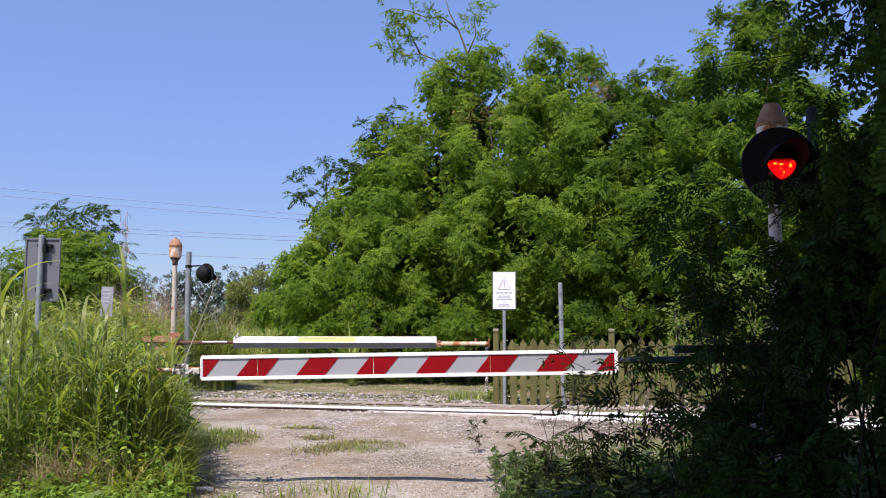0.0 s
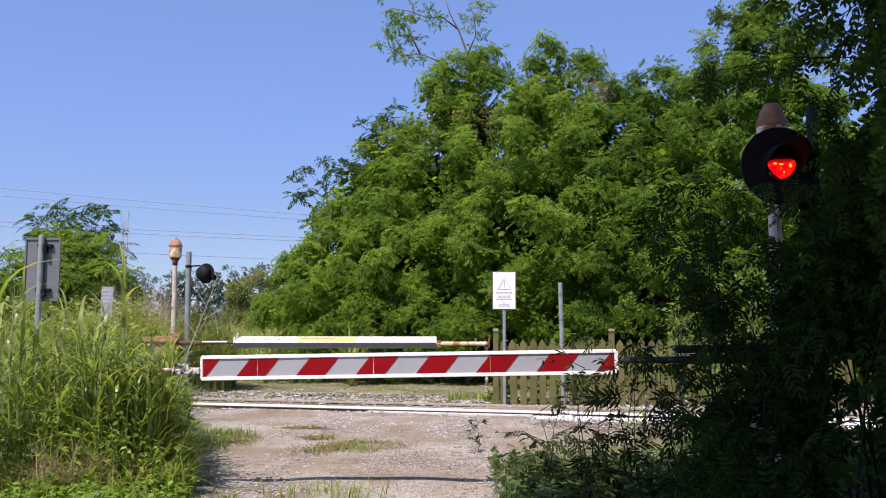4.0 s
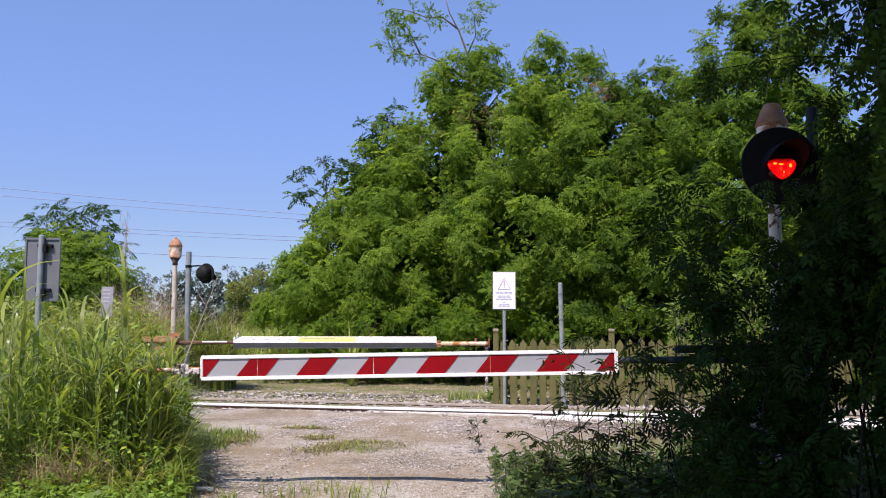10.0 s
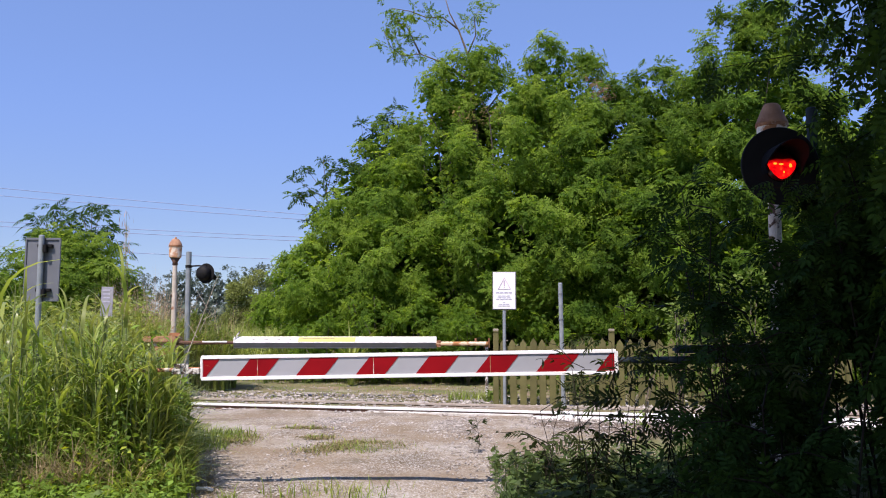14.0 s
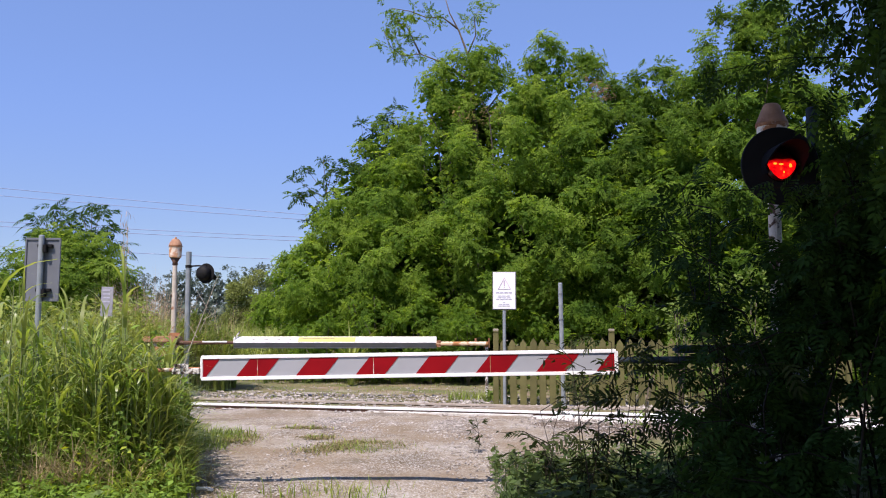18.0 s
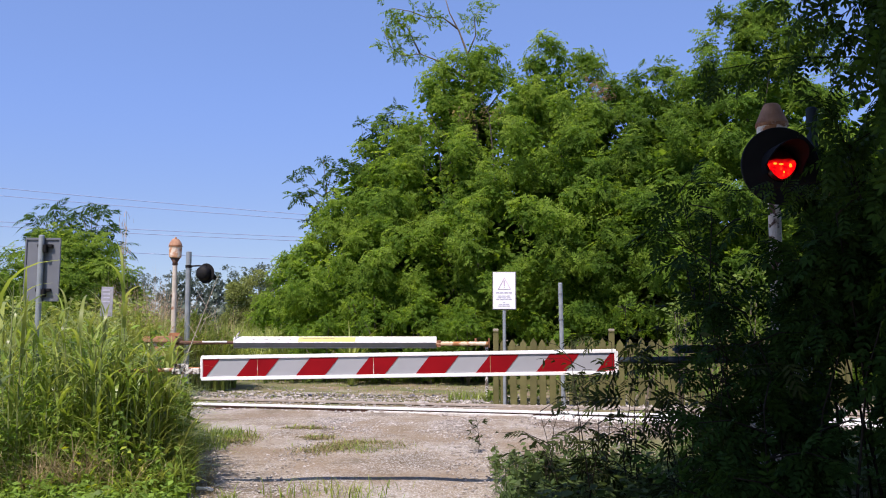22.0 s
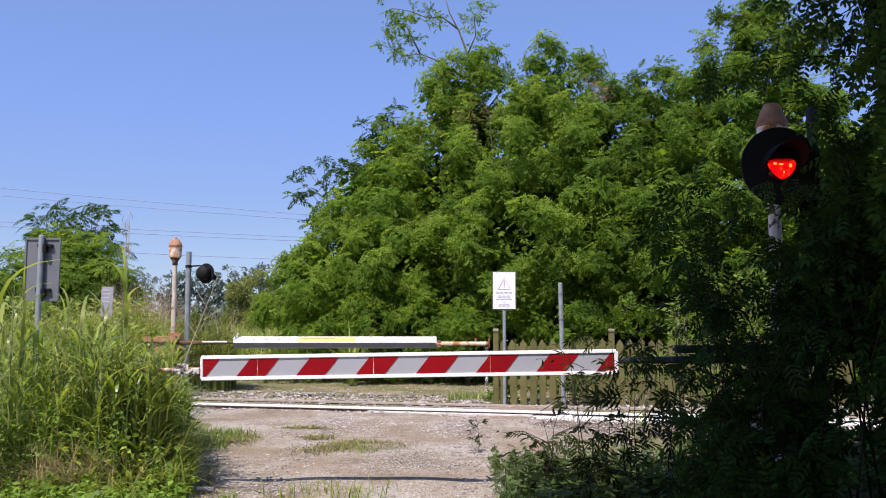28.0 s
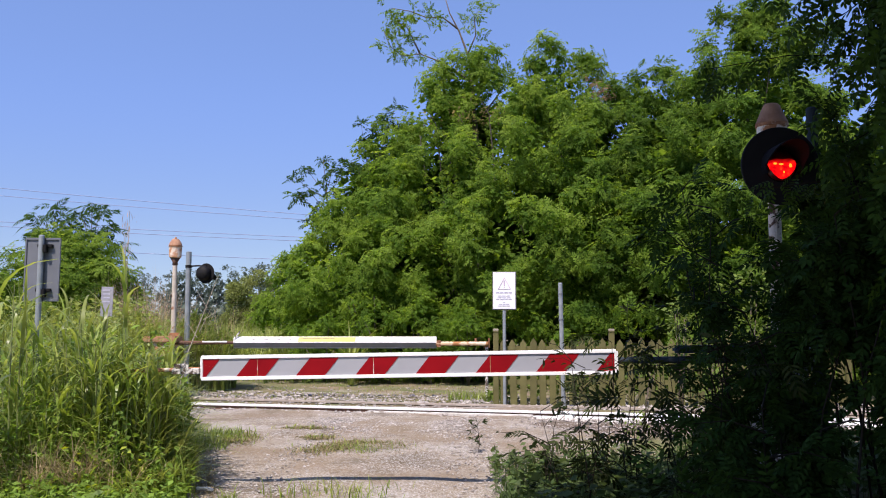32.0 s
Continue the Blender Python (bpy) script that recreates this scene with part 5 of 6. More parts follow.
for x0, x1, y0, y1, n in ((-1.7, -0.38, 9.9, 10.95, 4200), (-1.25, -0.6, 10.7, 11.1, 700), (-2.3, -1.5, 12.2, 12.6, 800), (-1.85, -1.3, 11.2, 11.6, 800), (-2.9, -2.2, 10.6, 11.8, 2200), (-0.55, 0.5, 16.2, 17.4, 200), (-3.6, -2.6, 15.2, 16.0, 300)):
    def patch(k):
        """A matted patch, thick in the middle and frayed at its rim."""
        x = rng.normal((x0 + x1) / 2, (x1 - x0) * 0.21, k)
        y = rng.normal((y0 + y1) / 2, (y1 - y0) * 0.22, k) + 0.12 * np.sin(x * 9) * (y1 - y0)
        return np.stack([x, y, np.full(k, 0.002)], axis=-1)
    grass("grass_tuft", n // 16, patch, (0.04, 0.12), (0.006, 0.013), (0.4, 1.3), m_grass, "low grass growing through the lane")
    grass("grass_tuft_olive", n // 2, patch, (0.015, 0.045), (0.007, 0.014), (0.6, 1.5), m_olive_grass, "matted olive grass on the lane")
    grass("grass_tuft_dry", n // 2, patch, (0.015, 0.05), (0.006, 0.012), (0.6, 1.5), m_grass_dry, "dry matted grass on the lane")


grass("verge_tuft", 900, lambda n: np.stack([rng.normal(-2.9, 0.2, n), rng.uniform(10.2, 12.0, n), np.full(n, -0.02)], axis=-1), (0.05, 0.22), (0.008, 0.018),
      (0.3, 1.0), m_grass, "bright green grass tuft at the road edge")
grass("verge_tuft", 190, lambda n: np.stack([rng.normal(-0.9, 0.28, n), rng.uniform(7.2, 7.9, n), np.full(n, -0.02)], axis=-1), (0.06, 0.25), (0.006, 0.013),
      (0.2, 1.0), m_grass, "green grass tuft growing on the lane")
grass("bank_foot_litter", 700, lambda n: np.stack([-0.25 * (y := rng.uniform(6.8, 9.6, n)) - 0.02 - np.abs(rng.normal(0, 0.16, n)), y, np.full(n, -0.02)], axis=-1), (0.02, 0.09),
      (0.006, 0.014), (0.5, 1.3), m_grass_dry, "dry grass litter along the foot of the bank")
grass("verge_tuft", 320, (0.1, 1.15, 16.9, 17.5), (0.08, 0.30), (0.008, 0.016), (0.2, 0.9), m_grass, "green grass at the foot of the barrier rest")
grass("verge_tuft", 40, (-1.85, -1.68, 7.35, 7.5), (0.05, 0.2), (0.006, 0.012), (0.3, 1.0), m_grass, "small grass tuft at the lane edge")
stones("verge_stones", 900, lambda n: np.stack([rng.uniform(-4.2, 4.0, n), 15.2 + 5.5 * rng.random(n) ** 1.6, np.full(n, 0.0)], axis=-1), (0.010, 0.032),
       "pale stones scattered beyond the rails")


def edge_strip(n):
    y = rng.uniform(7.2, 10.5, n)
    return np.stack([-0.276 * y - 0.06 - np.abs(rng.normal(0, 0.35, n)), y, np.full(n, -0.03)], axis=-1)


def low_weeds(name, n, area, tall, mat, label, size):
    """Small broad-leaved plants: a short stem with leaves round it."""
    k = 7
    base = np.stack([rng.uniform(area[0], area[1], n), rng.uniform(area[2], area[3], n), np.full(n, -0.02)], axis=-1)
    h = rng.uniform(*tall, n)
    stems = blades(base, h, np.full(n, 0.008), rng.uniform(0, 6.283, n), rng.uniform(0.0, 0.15, n), 2, 4.0)
    p = np.repeat(base, k, axis=0)
    p[:, 2] += np.repeat(h, k) * rng.uniform(0.35, 1.0, n * k)
    leaves = scattered(OVAL, p, oriented(rng.normal(0, 1, (n * k, 3)) * np.array([1, 1, 0.35]), 0.4), rng.uniform(*size, n * k))
    tagged(quads_object(name, *merged(stems, leaves), mat), label, "weeds", kind="stuff")


low_weeds("bank_weeds", 1000, (-4.4, -2.0, 6.0, 7.3), (0.10, 0.34), m_weed, "low broad-leaved weeds at the foot of the bank", (0.38, 0.85))
grass("bank_grass_edge", 1500, edge_strip, (0.25, 0.65), (0.012, 0.028),
      (0.3, 1.0), m_grass, "fresh green grass at the edge of the bank")
low_weeds("bank_edge_weeds", 160, (-3.3, -2.45, 7.2, 8.5), (0.15, 0.5), m_weed, "leafy weeds at the edge of the bank", (0.4, 0.8))
low_weeds("bank_front_weeds", 300, (-4.4, -2.5, 7.1, 7.9), (0.25, 0.85), m_weed, "leafy weeds in front of the reeds", (0.35, 0.85))
grass("bank_front_canes", 150, (-4.4, -2.6, 7.2, 8.2), (0.7, 1.2), (0.010, 0.018), (0.05, 0.4), m_grass_pale, "pale upright canes in front of the reeds")
grass("bank_mid_canes", 300, (-3.1, -2.3, 7.5, 8.4), (0.6, 1.1), (0.012, 0.026), (0.2, 1.0), m_grass_pale, "pale green canes at the front of the bank")
grass("bank_front_grass", 420, (-4.4, -2.3, 6.8, 7.6), (0.3, 0.7), (0.014, 0.032), (0.5, 1.4), m_grass, "arching green grass in front of the reeds")
grass("bank_straw", 520, lambda n: np.stack([rng.normal(-2.95, 0.24, n), rng.uniform(6.9, 7.4, n), np.full(n, -0.03)], axis=-1), (0.3, 0.78), (0.007, 0.015),
      (0.2, 0.9), m_grass_dry, "patch of dry straw in front of the reeds")
low_weeds("far_bank_weeds", 620, (-8.6, -5.95, 16.6, 18.6), (1.0, 2.1), m_grass_pale, "pale green leafy weeds beside the bell post", (0.9, 1.7))
low_weeds("machine_weeds", 70, (-6.1, -5.0, 16.9, 17.25), (0.5, 1.12), m_grass_pale, "pale weeds overgrowing the barrier machine", (0.7, 1.3))
low_weeds("bank_top_weeds", 300, (-4.9, -3.0, 8.6, 10.6), (0.9, 1.5), m_weed, "leafy weeds standing among the reeds", (0.6, 1.2))
low_weeds("bank_tall_weeds", 460, (-4.4, -2.45, 7.5, 9.2), (0.4, 0.95), m_weed, "broad-leaved weeds among the reeds", (0.7, 1.4))
low_weeds("wood_edge_weeds", 420, (-4.6, 1.2, 21.9, 22.7), (0.12, 0.75), m_leafy_weed, "sunlit broad-leaved weeds along the foot of the trees", (0.7, 1.4))
low_weeds("fence_weeds", 420, (0.9, 7.2, 16.15, 17.4), (0.25, 0.95), m_leafy_weed, "green weeds growing behind the picket fence", (0.9, 1.6))
low_weeds("bank_corner_weeds", 120, (-2.6, -2.2, 7.2, 8.1), (0.2, 0.55), m_weed, "leafy weeds at the corner of the bank", (0.4, 0.85))
grass("bank_corner_grass", 300, (-2.7, -2.25, 7.2, 8.2), (0.2, 0.6), (0.008, 0.02), (0.2, 0.9), m_grass_pale, "pale grass at the corner of the bank")
low_weeds("bright_weeds", 14, (-3.0, -2.4, 6.7, 7.4), (0.25, 0.6), m_bright_weed, "bright yellow-green young weeds", (0.45, 0.8))


# ---- near vegetation that stirs in the air ----
MOVERS = []
RISING = []


def reed(m, tall, leaves, label, seed, plume=False, sway=1.0, wide=1.0):
    """A cane with arching ribbon leaves."""
    r = random.Random(seed)
    t = thing("reed", m, label, "reed", "reeds on the bank")
    lean = r.uniform(-0.10, 0.10)
    stem = [(lean * tall * (u ** 2), 0.02 * math.sin(3 * u), tall * u - 0.03) for u in (0, 0.3, 0.6, 0.85, 1.0)]
    part("stem", tube(stem, [0.009, 0.008, 0.007, 0.005, 0.002], 6), m_stem, t)
    for k in range(leaves):
        u = 0.2 + 0.75 * k / leaves
        base = np.array([[lean * tall * u ** 2, 0.0, tall * u]])
        g = blades(base, np.array([r.uniform(0.36, 0.68)]), np.array([wide * r.uniform(0.030, 0.056)]), np.array([r.uniform(0, 6.283)]),
                   np.array([r.uniform(0.35, 1.5)]), 7, 2.0)
        quads_object("blade", *g, m_grass if k % 2 else m_reed_pale, t)
    if plume:
        n = 24
        p = np.stack([lean * tall + rng.normal(0, 0.03, n), rng.normal(0, 0.03, n), tall + rng.uniform(-0.1, 0.42, n)], axis=-1)
        g = blades(p, rng.uniform(0.06, 0.13, n), np.full(n, 0.006), rng.uniform(0, 6.283, n), rng.uniform(0.1, 0.6, n), 3)
        tagged(quads_object("plume", *g, m_plume, t), "thin reddish seed plume", kind="stuff")
        part("plume_stalk", tube([stem[-1], (lean * tall * 1.1, 0, tall + 0.42)], [0.003, 0.001], 4), m_stem, t)
    MOVERS.append((t, m, sway, seed))
    return t


REED = "tall green reed with arching leaves on the bank"
spots = [(-3.05, 6.3, 1.95), (-3.3, 6.9, 1.75), (-2.75, 6.0, 1.45), (-3.55, 7.4, 1.8), (-2.6, 6.6, 1.25), (-3.15, 8.0, 1.7), (-3.9, 8.4, 1.85), (-2.85, 7.4, 1.35),
         (-2.55, 7.9, 1.05), (-4.3, 9.2, 1.9), (-3.5, 9.0, 1.6), (-2.95, 9.2, 1.2), (-3.7, 6.9, 1.9), (-3.0, 5.6, 1.75), (-4.7, 9.6, 1.75), (-3.4, 10.0, 1.4),
         (-2.5, 5.3, 1.2), (-2.9, 5.0, 1.6), (-4.0, 10.4, 1.5), (-2.5, 8.6, 0.95), (-2.55, 9.3, 0.95), (-2.45, 7.0, 0.9)]
more = random.Random(5)
for k in range(44):
    y = more.uniform(5.2, 10.2)
    off = abs(more.gauss(0, 0.8))
    spots.append((-2.45 - off, y, min(1.75, more.uniform(0.75, 1.15) + 0.42 * off)))
for k, (x, y, h) in enumerate(spots):
    if x > -3.2 - 0.2 * (y - 5) and y < 7.4:
        y = 7.5 + 0.3 * (y - 5)
    x = min(x, -0.276 * y - 0.25)
    h = min(h, 0.95 + 0.62 * (-0.276 * y - x))
    reed(pose(x, y, 0, 0, 0, 40 * k), h, 9, REED, 100 + k, False, 0.8, 0.68)
reed(pose(-3.40, 9.4, 0), 2.2, 6, "tall reed with a thin reddish seed plume", 300, True, 0.7)
reed(pose(-3.05, 8.6, 0), 2.0, 6, "tall reed with a thin reddish seed plume", 301, True, 0.7)


def sapling(m, tall, reach, leaves, label, seed, sway=1.0, proto=PINNATE_NEAR, size=(0.7, 1.2), mat=None, down=0.2, bare=0.25, stout=1.0, flat=1.0):
    """A stem with twigs and pinnate leaves; each bough is a part."""
    r = np.random.default_rng(seed)
    t = thing("sapling", m, label, "shrub", "shaded saplings")
    top = Vector((r.uniform(-0.28, 0.28) * tall, r.uniform(-0.15, 0.15) * tall, tall))
    smooth(part("stem", tube([(0, 0, -0.05), top * 0.35 + Vector((r.normal(0, 0.05), 0.02, 0)), top * 0.7 + Vector((r.normal(0, 0.05), 0, 0)), top], [0.008 * stout, 0.007 * stout, 0.005 * stout, 0.003 * stout], 6), m_shaded_twig, t))
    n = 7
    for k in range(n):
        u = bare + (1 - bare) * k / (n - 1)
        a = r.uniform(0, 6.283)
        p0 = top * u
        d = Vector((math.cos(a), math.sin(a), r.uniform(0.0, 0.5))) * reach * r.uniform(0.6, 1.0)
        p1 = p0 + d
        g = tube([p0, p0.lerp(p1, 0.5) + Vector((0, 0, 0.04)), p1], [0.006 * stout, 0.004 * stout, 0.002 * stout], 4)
        twig = part("twig", g, m_shaded_twig, t)
        per = max(3, leaves // n)
        uu = r.uniform(0.2, 1.05, per)
        pos = np.array(p0)[None] + np.array(d)[None] * uu[:, None]
        dirs = r.normal(0, 0.8, (per, 3)) * np.array([1, 1, flat]) + np.array(d)[None] / reach * 0.7 - np.array([0, 0, down])
        quads_object("leaves", *scattered(proto, pos, oriented(dirs), r.uniform(*size, per)), mat or m_shaded_leaf, twig)
    MOVERS.append((t, m, sway, seed))
    return t


SHADE = "dark pinnate-leaved sapling in deep shade"
k = 0
for x, y, h, re, n in ((0.55, 6.3, 0.75, 0.35, 30), (0.95, 6.0, 0.9, 0.4, 40), (1.3, 6.4, 1.0, 0.4, 44), (1.15, 5.2, 0.75, 0.4, 44), (1.6, 5.4, 1.1, 0.45, 60),
                       (1.75, 4.6, 1.0, 0.45, 60), (1.95, 5.2, 1.5, 0.36, 70), (2.25, 6.4, 1.6, 0.36, 80), (2.0, 4.2, 1.3, 0.45, 80), (2.5, 4.8, 1.8, 0.55, 90),
                       (2.9, 5.8, 2.2, 0.6, 90), (2.3, 3.9, 1.6, 0.5, 90), (3.0, 4.8, 2.2, 0.6, 90), (1.35, 4.3, 0.5, 0.35, 40), (2.75, 5.2, 1.5, 0.6, 90),
                       (1.9, 3.6, 0.9, 0.45, 70), (3.0, 4.5, 1.2, 0.5, 90), (3.3, 6.4, 2.0, 0.6, 80), (0.75, 5.6, 0.35, 0.3, 30), (1.5, 3.7, 0.45, 0.35, 50),
                       (3.5, 5.4, 1.6, 0.7, 90), (3.1, 4.2, 1.3, 0.7, 90), (2.5, 5.0, 2.0, 0.4, 100), (2.0, 4.6, 1.7, 0.4, 90), (2.45, 4.4, 2.4, 0.4, 100),
                       (2.6, 5.4, 2.5, 0.45, 100), (1.8, 5.0, 0.7, 0.5, 80), (1.45, 5.9, 0.5, 0.4, 50), (2.75, 4.3, 2.0, 0.4, 110), (3.0, 4.6, 2.4, 0.45, 110),
                       (1.75, 4.1, 0.6, 0.45, 80), (2.1, 3.8, 0.6, 0.5, 80), (2.4, 6.3, 1.5, 0.45, 90), (2.15, 6.2, 0.9, 0.45, 70),
                       (0.75, 6.9, 0.6, 0.35, 30), (1.2, 7.0, 0.8, 0.4, 30), (2.35, 5.0, 1.9, 0.35, 70), (1.02, 6.0, 1.2, 0.25, 20), (1.8, 4.9, 1.4, 0.35, 44),
                       (2.08, 5.3, 1.6, 0.3, 60), (1.3, 6.2, 1.1, 0.35, 30), (1.55, 6.0, 1.25, 0.35, 30), (1.66, 6.5, 1.25, 0.4, 30), (1.45, 6.8, 1.0, 0.4, 30),
                       (1.6, 5.6, 1.1, 0.35, 30), (0.95, 6.6, 0.7, 0.35, 30), (1.1, 6.3, 0.45, 0.4, 30), (1.4, 6.2, 0.5, 0.4, 30), (1.25, 5.7, 1.2, 0.35, 30),
                       (1.92, 5.6, 1.6, 0.3, 36), (2.06, 5.9, 1.75, 0.3, 50), (1.5, 5.2, 1.3, 0.35, 30), (1.4, 6.6, 1.3, 0.4, 30), (1.68, 5.9, 1.35, 0.35, 30)):
    if x < 1.7 and y > 5:
        k += 1
        if k % 5 in (1, 4):
            continue
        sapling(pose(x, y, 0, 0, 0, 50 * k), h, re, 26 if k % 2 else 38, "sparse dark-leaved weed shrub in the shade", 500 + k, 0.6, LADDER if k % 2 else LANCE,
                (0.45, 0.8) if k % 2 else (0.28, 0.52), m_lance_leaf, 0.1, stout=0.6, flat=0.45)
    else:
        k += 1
        view_gap = 0.432 < x / y < 0.54         # gap fitted to the camera's view, so the track shows between the stems
        if view_gap and 0.8 < h < 1.5:
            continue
        sapling(pose(x, y, 0, 0, 0, 50 * k), h, 0.7 * re if view_gap else re, round(n * 2.9) if h < 1.9 else round(n * 2.0), SHADE, 500 + k, 0.5, size=(0.42, 0.82),
                bare=0.72 if view_gap else 0.25)


for x, y, h, re, n, seed in ((0.40, 10.2, 0.34, 0.12, 49, 640), (0.70, 6.7, 0.95, 0.42, 60, 641), (1.0, 6.5, 1.12, 0.42, 80, 642), (0.86, 6.2, 0.85, 0.4, 70, 643), (1.2, 6.7, 1.1, 0.4, 80, 644),
                             (1.32, 6.2, 1.5, 0.35, 90, 645), (1.62, 6.1, 1.55, 0.35, 100, 646), (1.5, 5.7, 1.4, 0.33, 90, 647), (1.85, 6.3, 1.6, 0.35, 110, 648)):
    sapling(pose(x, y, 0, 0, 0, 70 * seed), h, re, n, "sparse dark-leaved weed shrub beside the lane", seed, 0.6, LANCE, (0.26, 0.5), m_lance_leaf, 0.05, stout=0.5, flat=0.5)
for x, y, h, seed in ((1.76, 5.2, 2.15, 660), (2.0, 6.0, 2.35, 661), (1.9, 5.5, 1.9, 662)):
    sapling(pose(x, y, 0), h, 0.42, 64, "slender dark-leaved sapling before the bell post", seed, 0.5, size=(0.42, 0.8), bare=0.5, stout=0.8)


def shade_patch(n):
    """Low growth under the saplings; it thins out towards the lane."""
    x = 0.55 + np.abs(rng.normal(0, 0.75, n))
    y = rng.uniform(5.2, 7.9, n)
    return np.stack([x + 0.12 * np.sin(y * 3.3), y, np.full(n, -0.02)], axis=-1)


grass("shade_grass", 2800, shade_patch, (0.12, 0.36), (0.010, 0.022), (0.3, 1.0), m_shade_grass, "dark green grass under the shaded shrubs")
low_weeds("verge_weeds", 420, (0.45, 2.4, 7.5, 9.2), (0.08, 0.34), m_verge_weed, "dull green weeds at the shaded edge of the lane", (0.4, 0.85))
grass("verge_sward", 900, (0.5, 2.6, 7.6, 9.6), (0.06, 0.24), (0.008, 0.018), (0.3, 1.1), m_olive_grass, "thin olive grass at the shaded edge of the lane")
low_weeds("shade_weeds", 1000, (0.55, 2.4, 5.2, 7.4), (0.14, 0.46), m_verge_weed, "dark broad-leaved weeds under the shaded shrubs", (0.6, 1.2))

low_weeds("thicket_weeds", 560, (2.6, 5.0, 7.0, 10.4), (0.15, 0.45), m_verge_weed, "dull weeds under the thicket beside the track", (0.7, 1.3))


def overhanging_tree():
    """An unseen roadside tree added to shade this corner: its trunk and crown stand above and beside the view, crown
    masses placed where the shade must fall; lower boughs hang into it.
    """
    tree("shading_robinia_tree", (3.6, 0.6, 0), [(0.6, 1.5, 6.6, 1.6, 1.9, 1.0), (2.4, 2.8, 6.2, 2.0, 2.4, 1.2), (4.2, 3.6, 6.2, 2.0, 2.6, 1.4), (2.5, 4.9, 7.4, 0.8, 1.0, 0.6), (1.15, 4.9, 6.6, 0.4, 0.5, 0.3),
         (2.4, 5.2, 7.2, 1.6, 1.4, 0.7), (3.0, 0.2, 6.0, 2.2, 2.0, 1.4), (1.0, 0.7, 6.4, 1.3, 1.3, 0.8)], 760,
         "large unseen roadside robinia, added to cast deep shade over the verge", "tree", m_ailanthus, CORE_LEAF, 8, 0.35, trunk_r=0.17, limbs=12, group="roadside trees", back=1.0, fork_z=3.6, size=(0.7, 1.15))


def hanging_bough(m, pts, leaves, seed, sway, label="dark leafy bough hanging into the view", size=(0.7, 1.15)):
    r = np.random.default_rng(seed)
    t = thing("hanging_bough", m, label, "branch", "hanging boughs")
    P = [Vector(p) for p in pts]
    part("stem", tube(P, [0.006, 0.005, 0.003, 0.002][:len(P)], 5), m_shaded_twig, t)
    seg = r.integers(0, len(P) - 1, leaves)
    u = r.uniform(0, 1, leaves)
    a, b = np.array([P[i] for i in seg]), np.array([P[i + 1] for i in seg])
    pos = a + (b - a) * u[:, None] + r.normal(0, 0.03, (leaves, 3))
    dirs = r.normal(0, 0.6, (leaves, 3)) + unit(b - a) * 0.5 + np.array([0, 0, -0.75])
    quads_object("leaves", *scattered(PINNATE_NEAR, pos, oriented(dirs), r.uniform(*size, leaves)), m_shaded_hang_leaf, t)
    MOVERS.append((t, m, sway, seed))
    return t


rng = np.random.default_rng(23)
overhanging_tree()
# shrubs outside the view, added to keep sky light off the verge
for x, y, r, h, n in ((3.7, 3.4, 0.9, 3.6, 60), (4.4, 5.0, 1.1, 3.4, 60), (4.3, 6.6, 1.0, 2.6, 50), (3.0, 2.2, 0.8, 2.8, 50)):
    shrub((x, y, 0), r, h, n, m_ailanthus, "dense dark thicket outside the view, added to block sky light", "roadside thicket", proto=CORE_LEAF, per=14, spread=0.3, size=(0.5, 0.8))
for k, (x, y, z, ex, ez, n) in enumerate(((2.9, 4.6, 3.3, -1.0, -0.12, 22), (2.9, 4.3, 3.15, -0.8, -0.15, 20), (2.8, 4.8, 3.4, -0.95, -0.1, 20), (2.7, 4.0, 2.6, -0.4, -0.3, 16),
                                          (2.8, 4.4, 2.5, -0.5, -0.4, 22), (3.0, 5.0, 2.45, -0.75, -0.3, 26), (2.6, 4.2, 2.3, -0.45, -0.6, 26), (2.5, 3.8, 2.1, -0.4, -0.6, 34),
                                          (2.7, 4.0, 1.8, -0.6, -0.3, 40), (2.6, 3.7, 2.75, -0.4, -0.2, 18), (2.9, 4.5, 3.35, -0.55, -0.3, 20), (2.8, 4.2, 3.1, -0.4, -0.3, 16),
                                          (2.9, 4.8, 3.0, -0.5, -0.2, 14), (3.0, 4.7, 3.5, -1.15, -0.15, 18), (2.95, 4.7, 2.6, -0.85, -0.25, 30), (3.0, 4.9, 2.35, -0.66, -0.2, 34),
                                          (2.75, 4.6, 3.05, -0.5, -0.25, 26), (2.85, 4.9, 2.95, -0.45, -0.3, 24), (2.7, 4.4, 2.85, -0.4, -0.25, 22), (2.8, 4.6, 2.75, -0.45, -0.2, 24),
                                          (2.6, 4.2, 2.75, -0.3, -0.3, 36), (2.9, 4.8, 3.2, -0.5, -0.3, 40), (2.7, 4.5, 3.25, -0.45, -0.25, 34), (2.9, 5.0, 2.7, -0.6, -0.25, 36),
                                          (2.35, 4.0, 3.15, -0.3, -0.45, 44), (2.2, 4.0, 3.0, -0.12, -0.6, 40), (2.1, 3.8, 2.8, -0.08, -0.6, 30), (2.4, 4.2, 3.3, -0.5, -0.2, 34),
                                          (2.5, 4.5, 3.15, -0.5, -0.15, 22), (2.45, 4.5, 3.05, -0.3, -0.1, 16), (2.5, 4.6, 3.25, -0.6, -0.1, 22))):
    hanging_bough(pose(x, y, z), [(0, 0, 0), (ex * 0.4, 0, 0.06), (ex * 0.75, 0.05, ez * 0.5), (ex, 0.05, ez)], round((0.78 if z > 2.8 else 1.25) * n), 700 + k, 0.9, size=(0.5, 0.85))


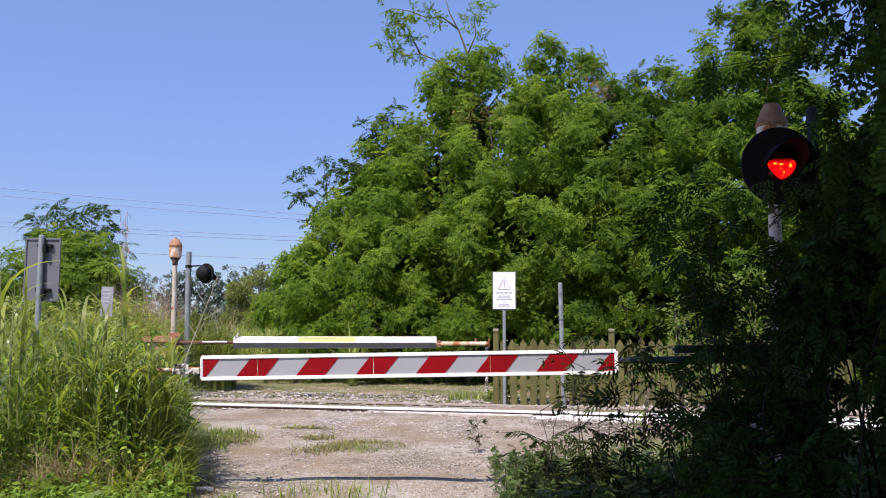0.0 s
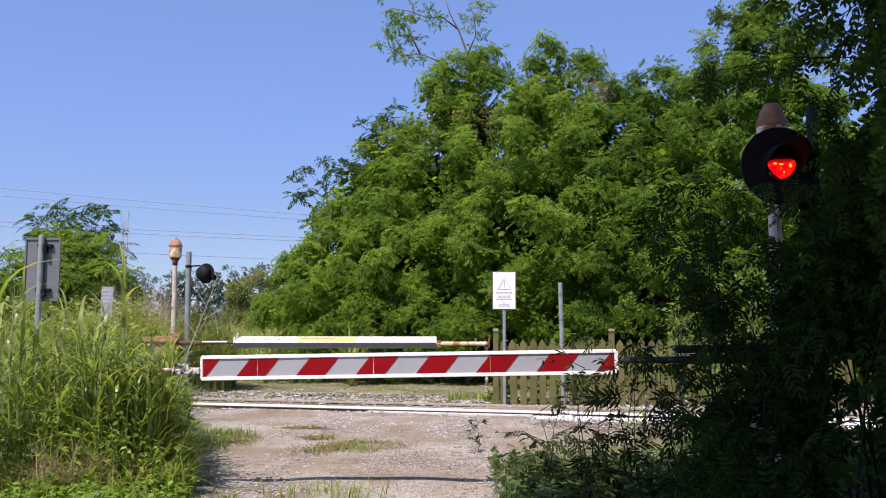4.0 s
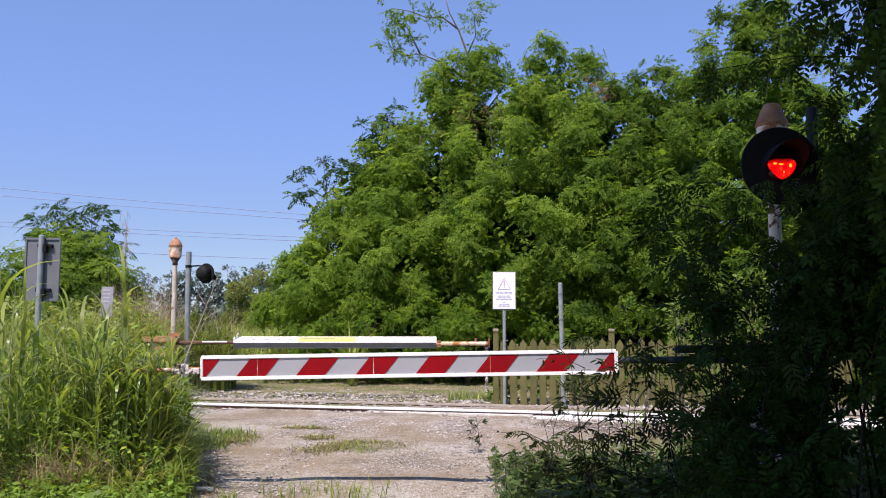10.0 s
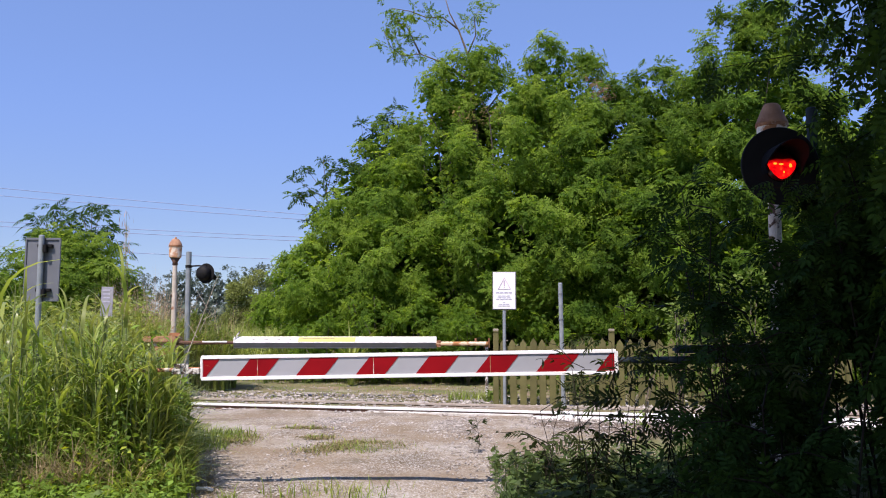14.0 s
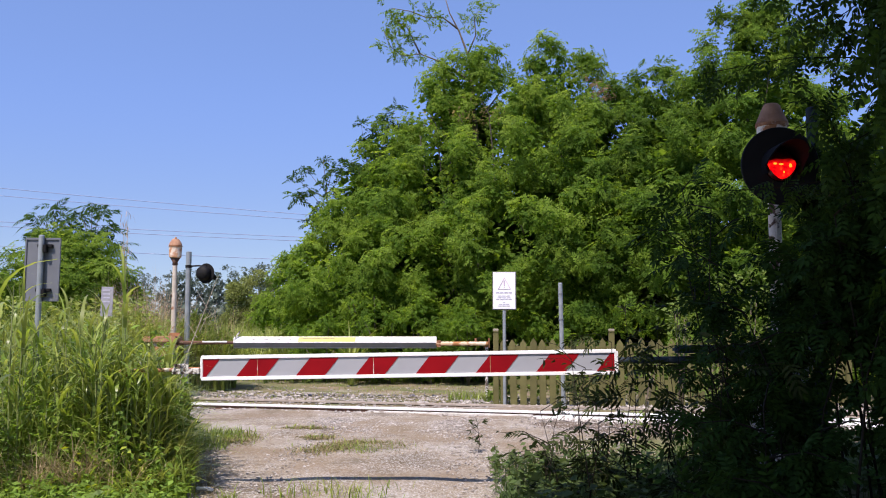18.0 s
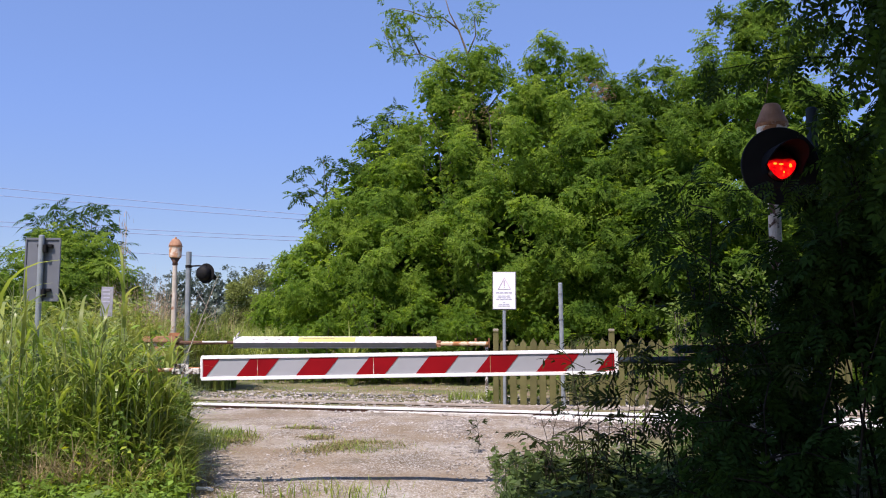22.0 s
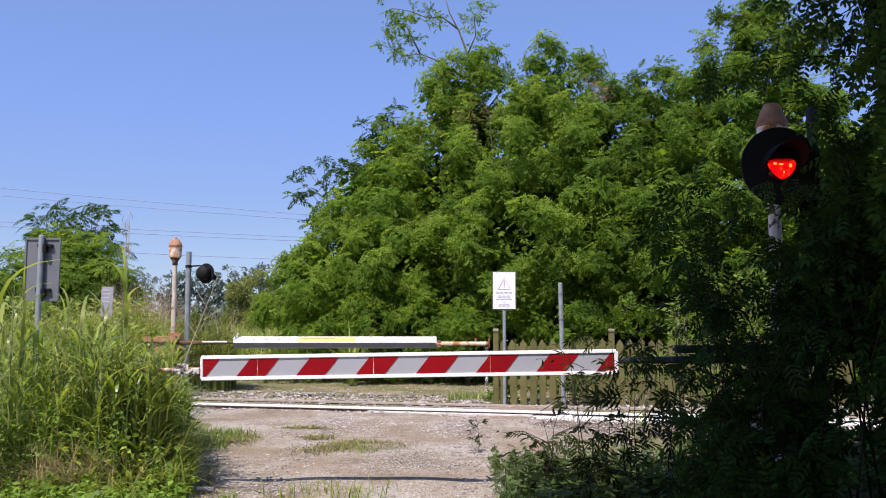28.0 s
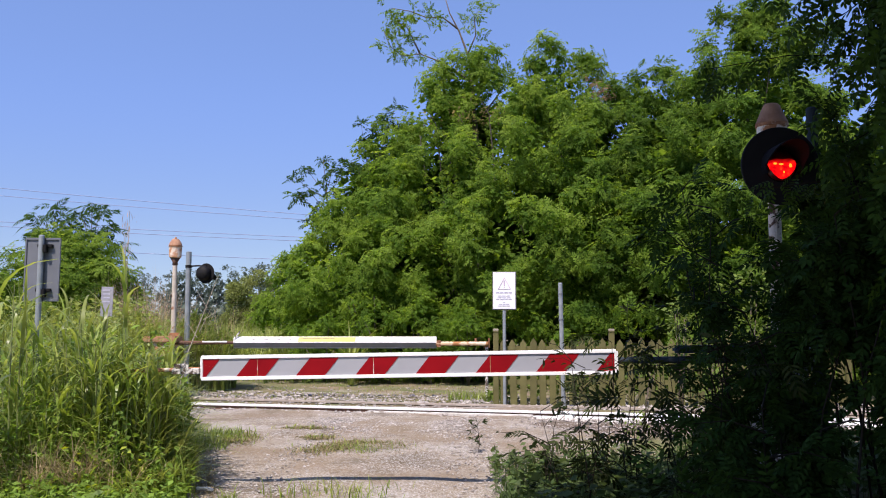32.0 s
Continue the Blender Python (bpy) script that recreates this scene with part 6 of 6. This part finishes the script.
RISING.append(hanging_bough(pose(3.0, 4.9, 2.82), [(0, 0, 0), (-0.5, 0, 0.12), (-1.05, 0, 0.12), (-1.55, 0, 0.03)], 58, 760, 1.2, "leafy robinia bough reaching across the signal", (0.45, 0.72)))
hanging_bough(pose(2.35, 4.8, 2.21), [(0, 0, 0), (-0.25, 0, 0.01), (-0.5, 0, -0.03), (-0.80, 0, -0.05)], 44, 750, 1.2, "small leafy twig in front of the red signal", (0.32, 0.5))
reed(pose(-2.58, 5.2, 0, 0, 0, 20), 1.85, 6, "tall green reed near the camera with arching leaves", 320, False, 1.2, 0.75)
reed(pose(-2.45, 4.8, 0, 0, 0, 130), 1.5, 6, "tall green reed near the camera with arching leaves", 321, False, 1.2, 0.75)

dead = thing("dead_stalk", pose(-4.5, 15.0, 0), "leaning dry grey weed stalk", "stalk")
part("stalk", tube([(0, 0, -0.05), (0.2, 0, 0.9), (0.42, 0.02, 1.5), (0.7, 0.02, 2.25)], [0.014, 0.012, 0.009, 0.004], 6), m_dry_stem, dead)
for z0, dx, dz in ((1.2, -0.25, 0.35), (1.5, 0.3, 0.2), (1.3, 0.2, 0.45), (1.7, -0.2, 0.3)):
    part("twig", tube([(0.31 * z0, 0, z0), (0.31 * z0 + dx, 0.05, z0 + dz)], [0.006, 0.002], 5), m_dry_stem, dead)
withered = thing("withered_branch", pose(4.2, 24.2, 0), "withered brown leaves on a dead branch among green crowns", "branch")
part("branch", tube([(0.3, 1.0, -0.05), (0.2, 0.8, 5.2), (0, 0, 7.6), (-0.1, -0.2, 8.0)], [0.03, 0.02, 0.01, 0.005], 6), m_bark, withered)
wp = np.array([[0.0, -0.4, 7.75], [-0.15, -0.5, 7.95], [0.2, -0.45, 7.85], [0.1, -0.5, 7.6], [0.35, -0.4, 7.7]])
quads_object("dry_leaves", *clump_leaves(wp, np.tile([0, -0.5, 0.2], (5, 1)), TUFT_LEAF, 9, 0.16, (0.5, 0.8)), m_brown_leaf, withered)
for x, y, z, n in ((0.70, 24.9, 6.9, 9), (1.3, 24.6, 7.3, 7), (-0.2, 25.4, 7.2, 6)):
    b = thing("seed_branch", pose(x, y, 0), "bough with brownish seed pods among green leaves", "branch", "boughs with pods")
    part("bough", tube([(0.4, 0.8, -0.05), (0.3, 0.6, z * 0.6), (0, 0, z), (-0.3, -0.1, z + 0.5)], [0.04, 0.03, 0.015, 0.005], 6), m_bark, b)
    sp = np.array([[0, 0, z]]) + np.random.default_rng(n).normal(0, 0.3, (n, 3))
    tagged(quads_object("seed_pods", *clump_leaves(sp, np.tile([0, -0.5, 0.2], (n, 1)), OVAL, 10, 0.25, (0.8, 1.4)), m_pod, b), kind="stuff")
grass("spiky_grass", 34, (-2.26, -2.14, 21.4, 21.5), (1.5, 2.1), (0.04, 0.07), (0.3, 0.95), m_grass_pale, "spiky pale grass tuft at the foot of the trees")


def motions():
    """Light air: each plant nods about its foot or its fork in its own slow rhythm."""
    for t, m, sway, seed in MOVERS:
        r = random.Random(seed)
        pa, pb, pc = r.uniform(0, 6.3), r.uniform(0, 6.3), r.uniform(0, 6.3)
        wa, wb = r.uniform(1.3, 2.2), r.uniform(0.35, 0.6)
        rows = []
        for i in range(41):
            s = 0.8 * i
            rx = 0.5 * sway * (0.5 * math.sin(wa * s + pa) + 0.4 * math.sin(wb * s + pb))
            ry = 0.5 * sway * (0.7 * math.sin(wa * s + pc) + 0.6 * math.sin(wb * s + pa))
            if t in RISING:                      # a gust lifts this bough at the end
                ry += 1.2 * max(0.0, min(1.0, (s - 29.6) / 2.4)) - 0.35 * math.sin(0.2 * s)
            rows.append((s, m @ pose(0, 0, 0, rx, ry, 0)))
        walk(t, rows)


motions()
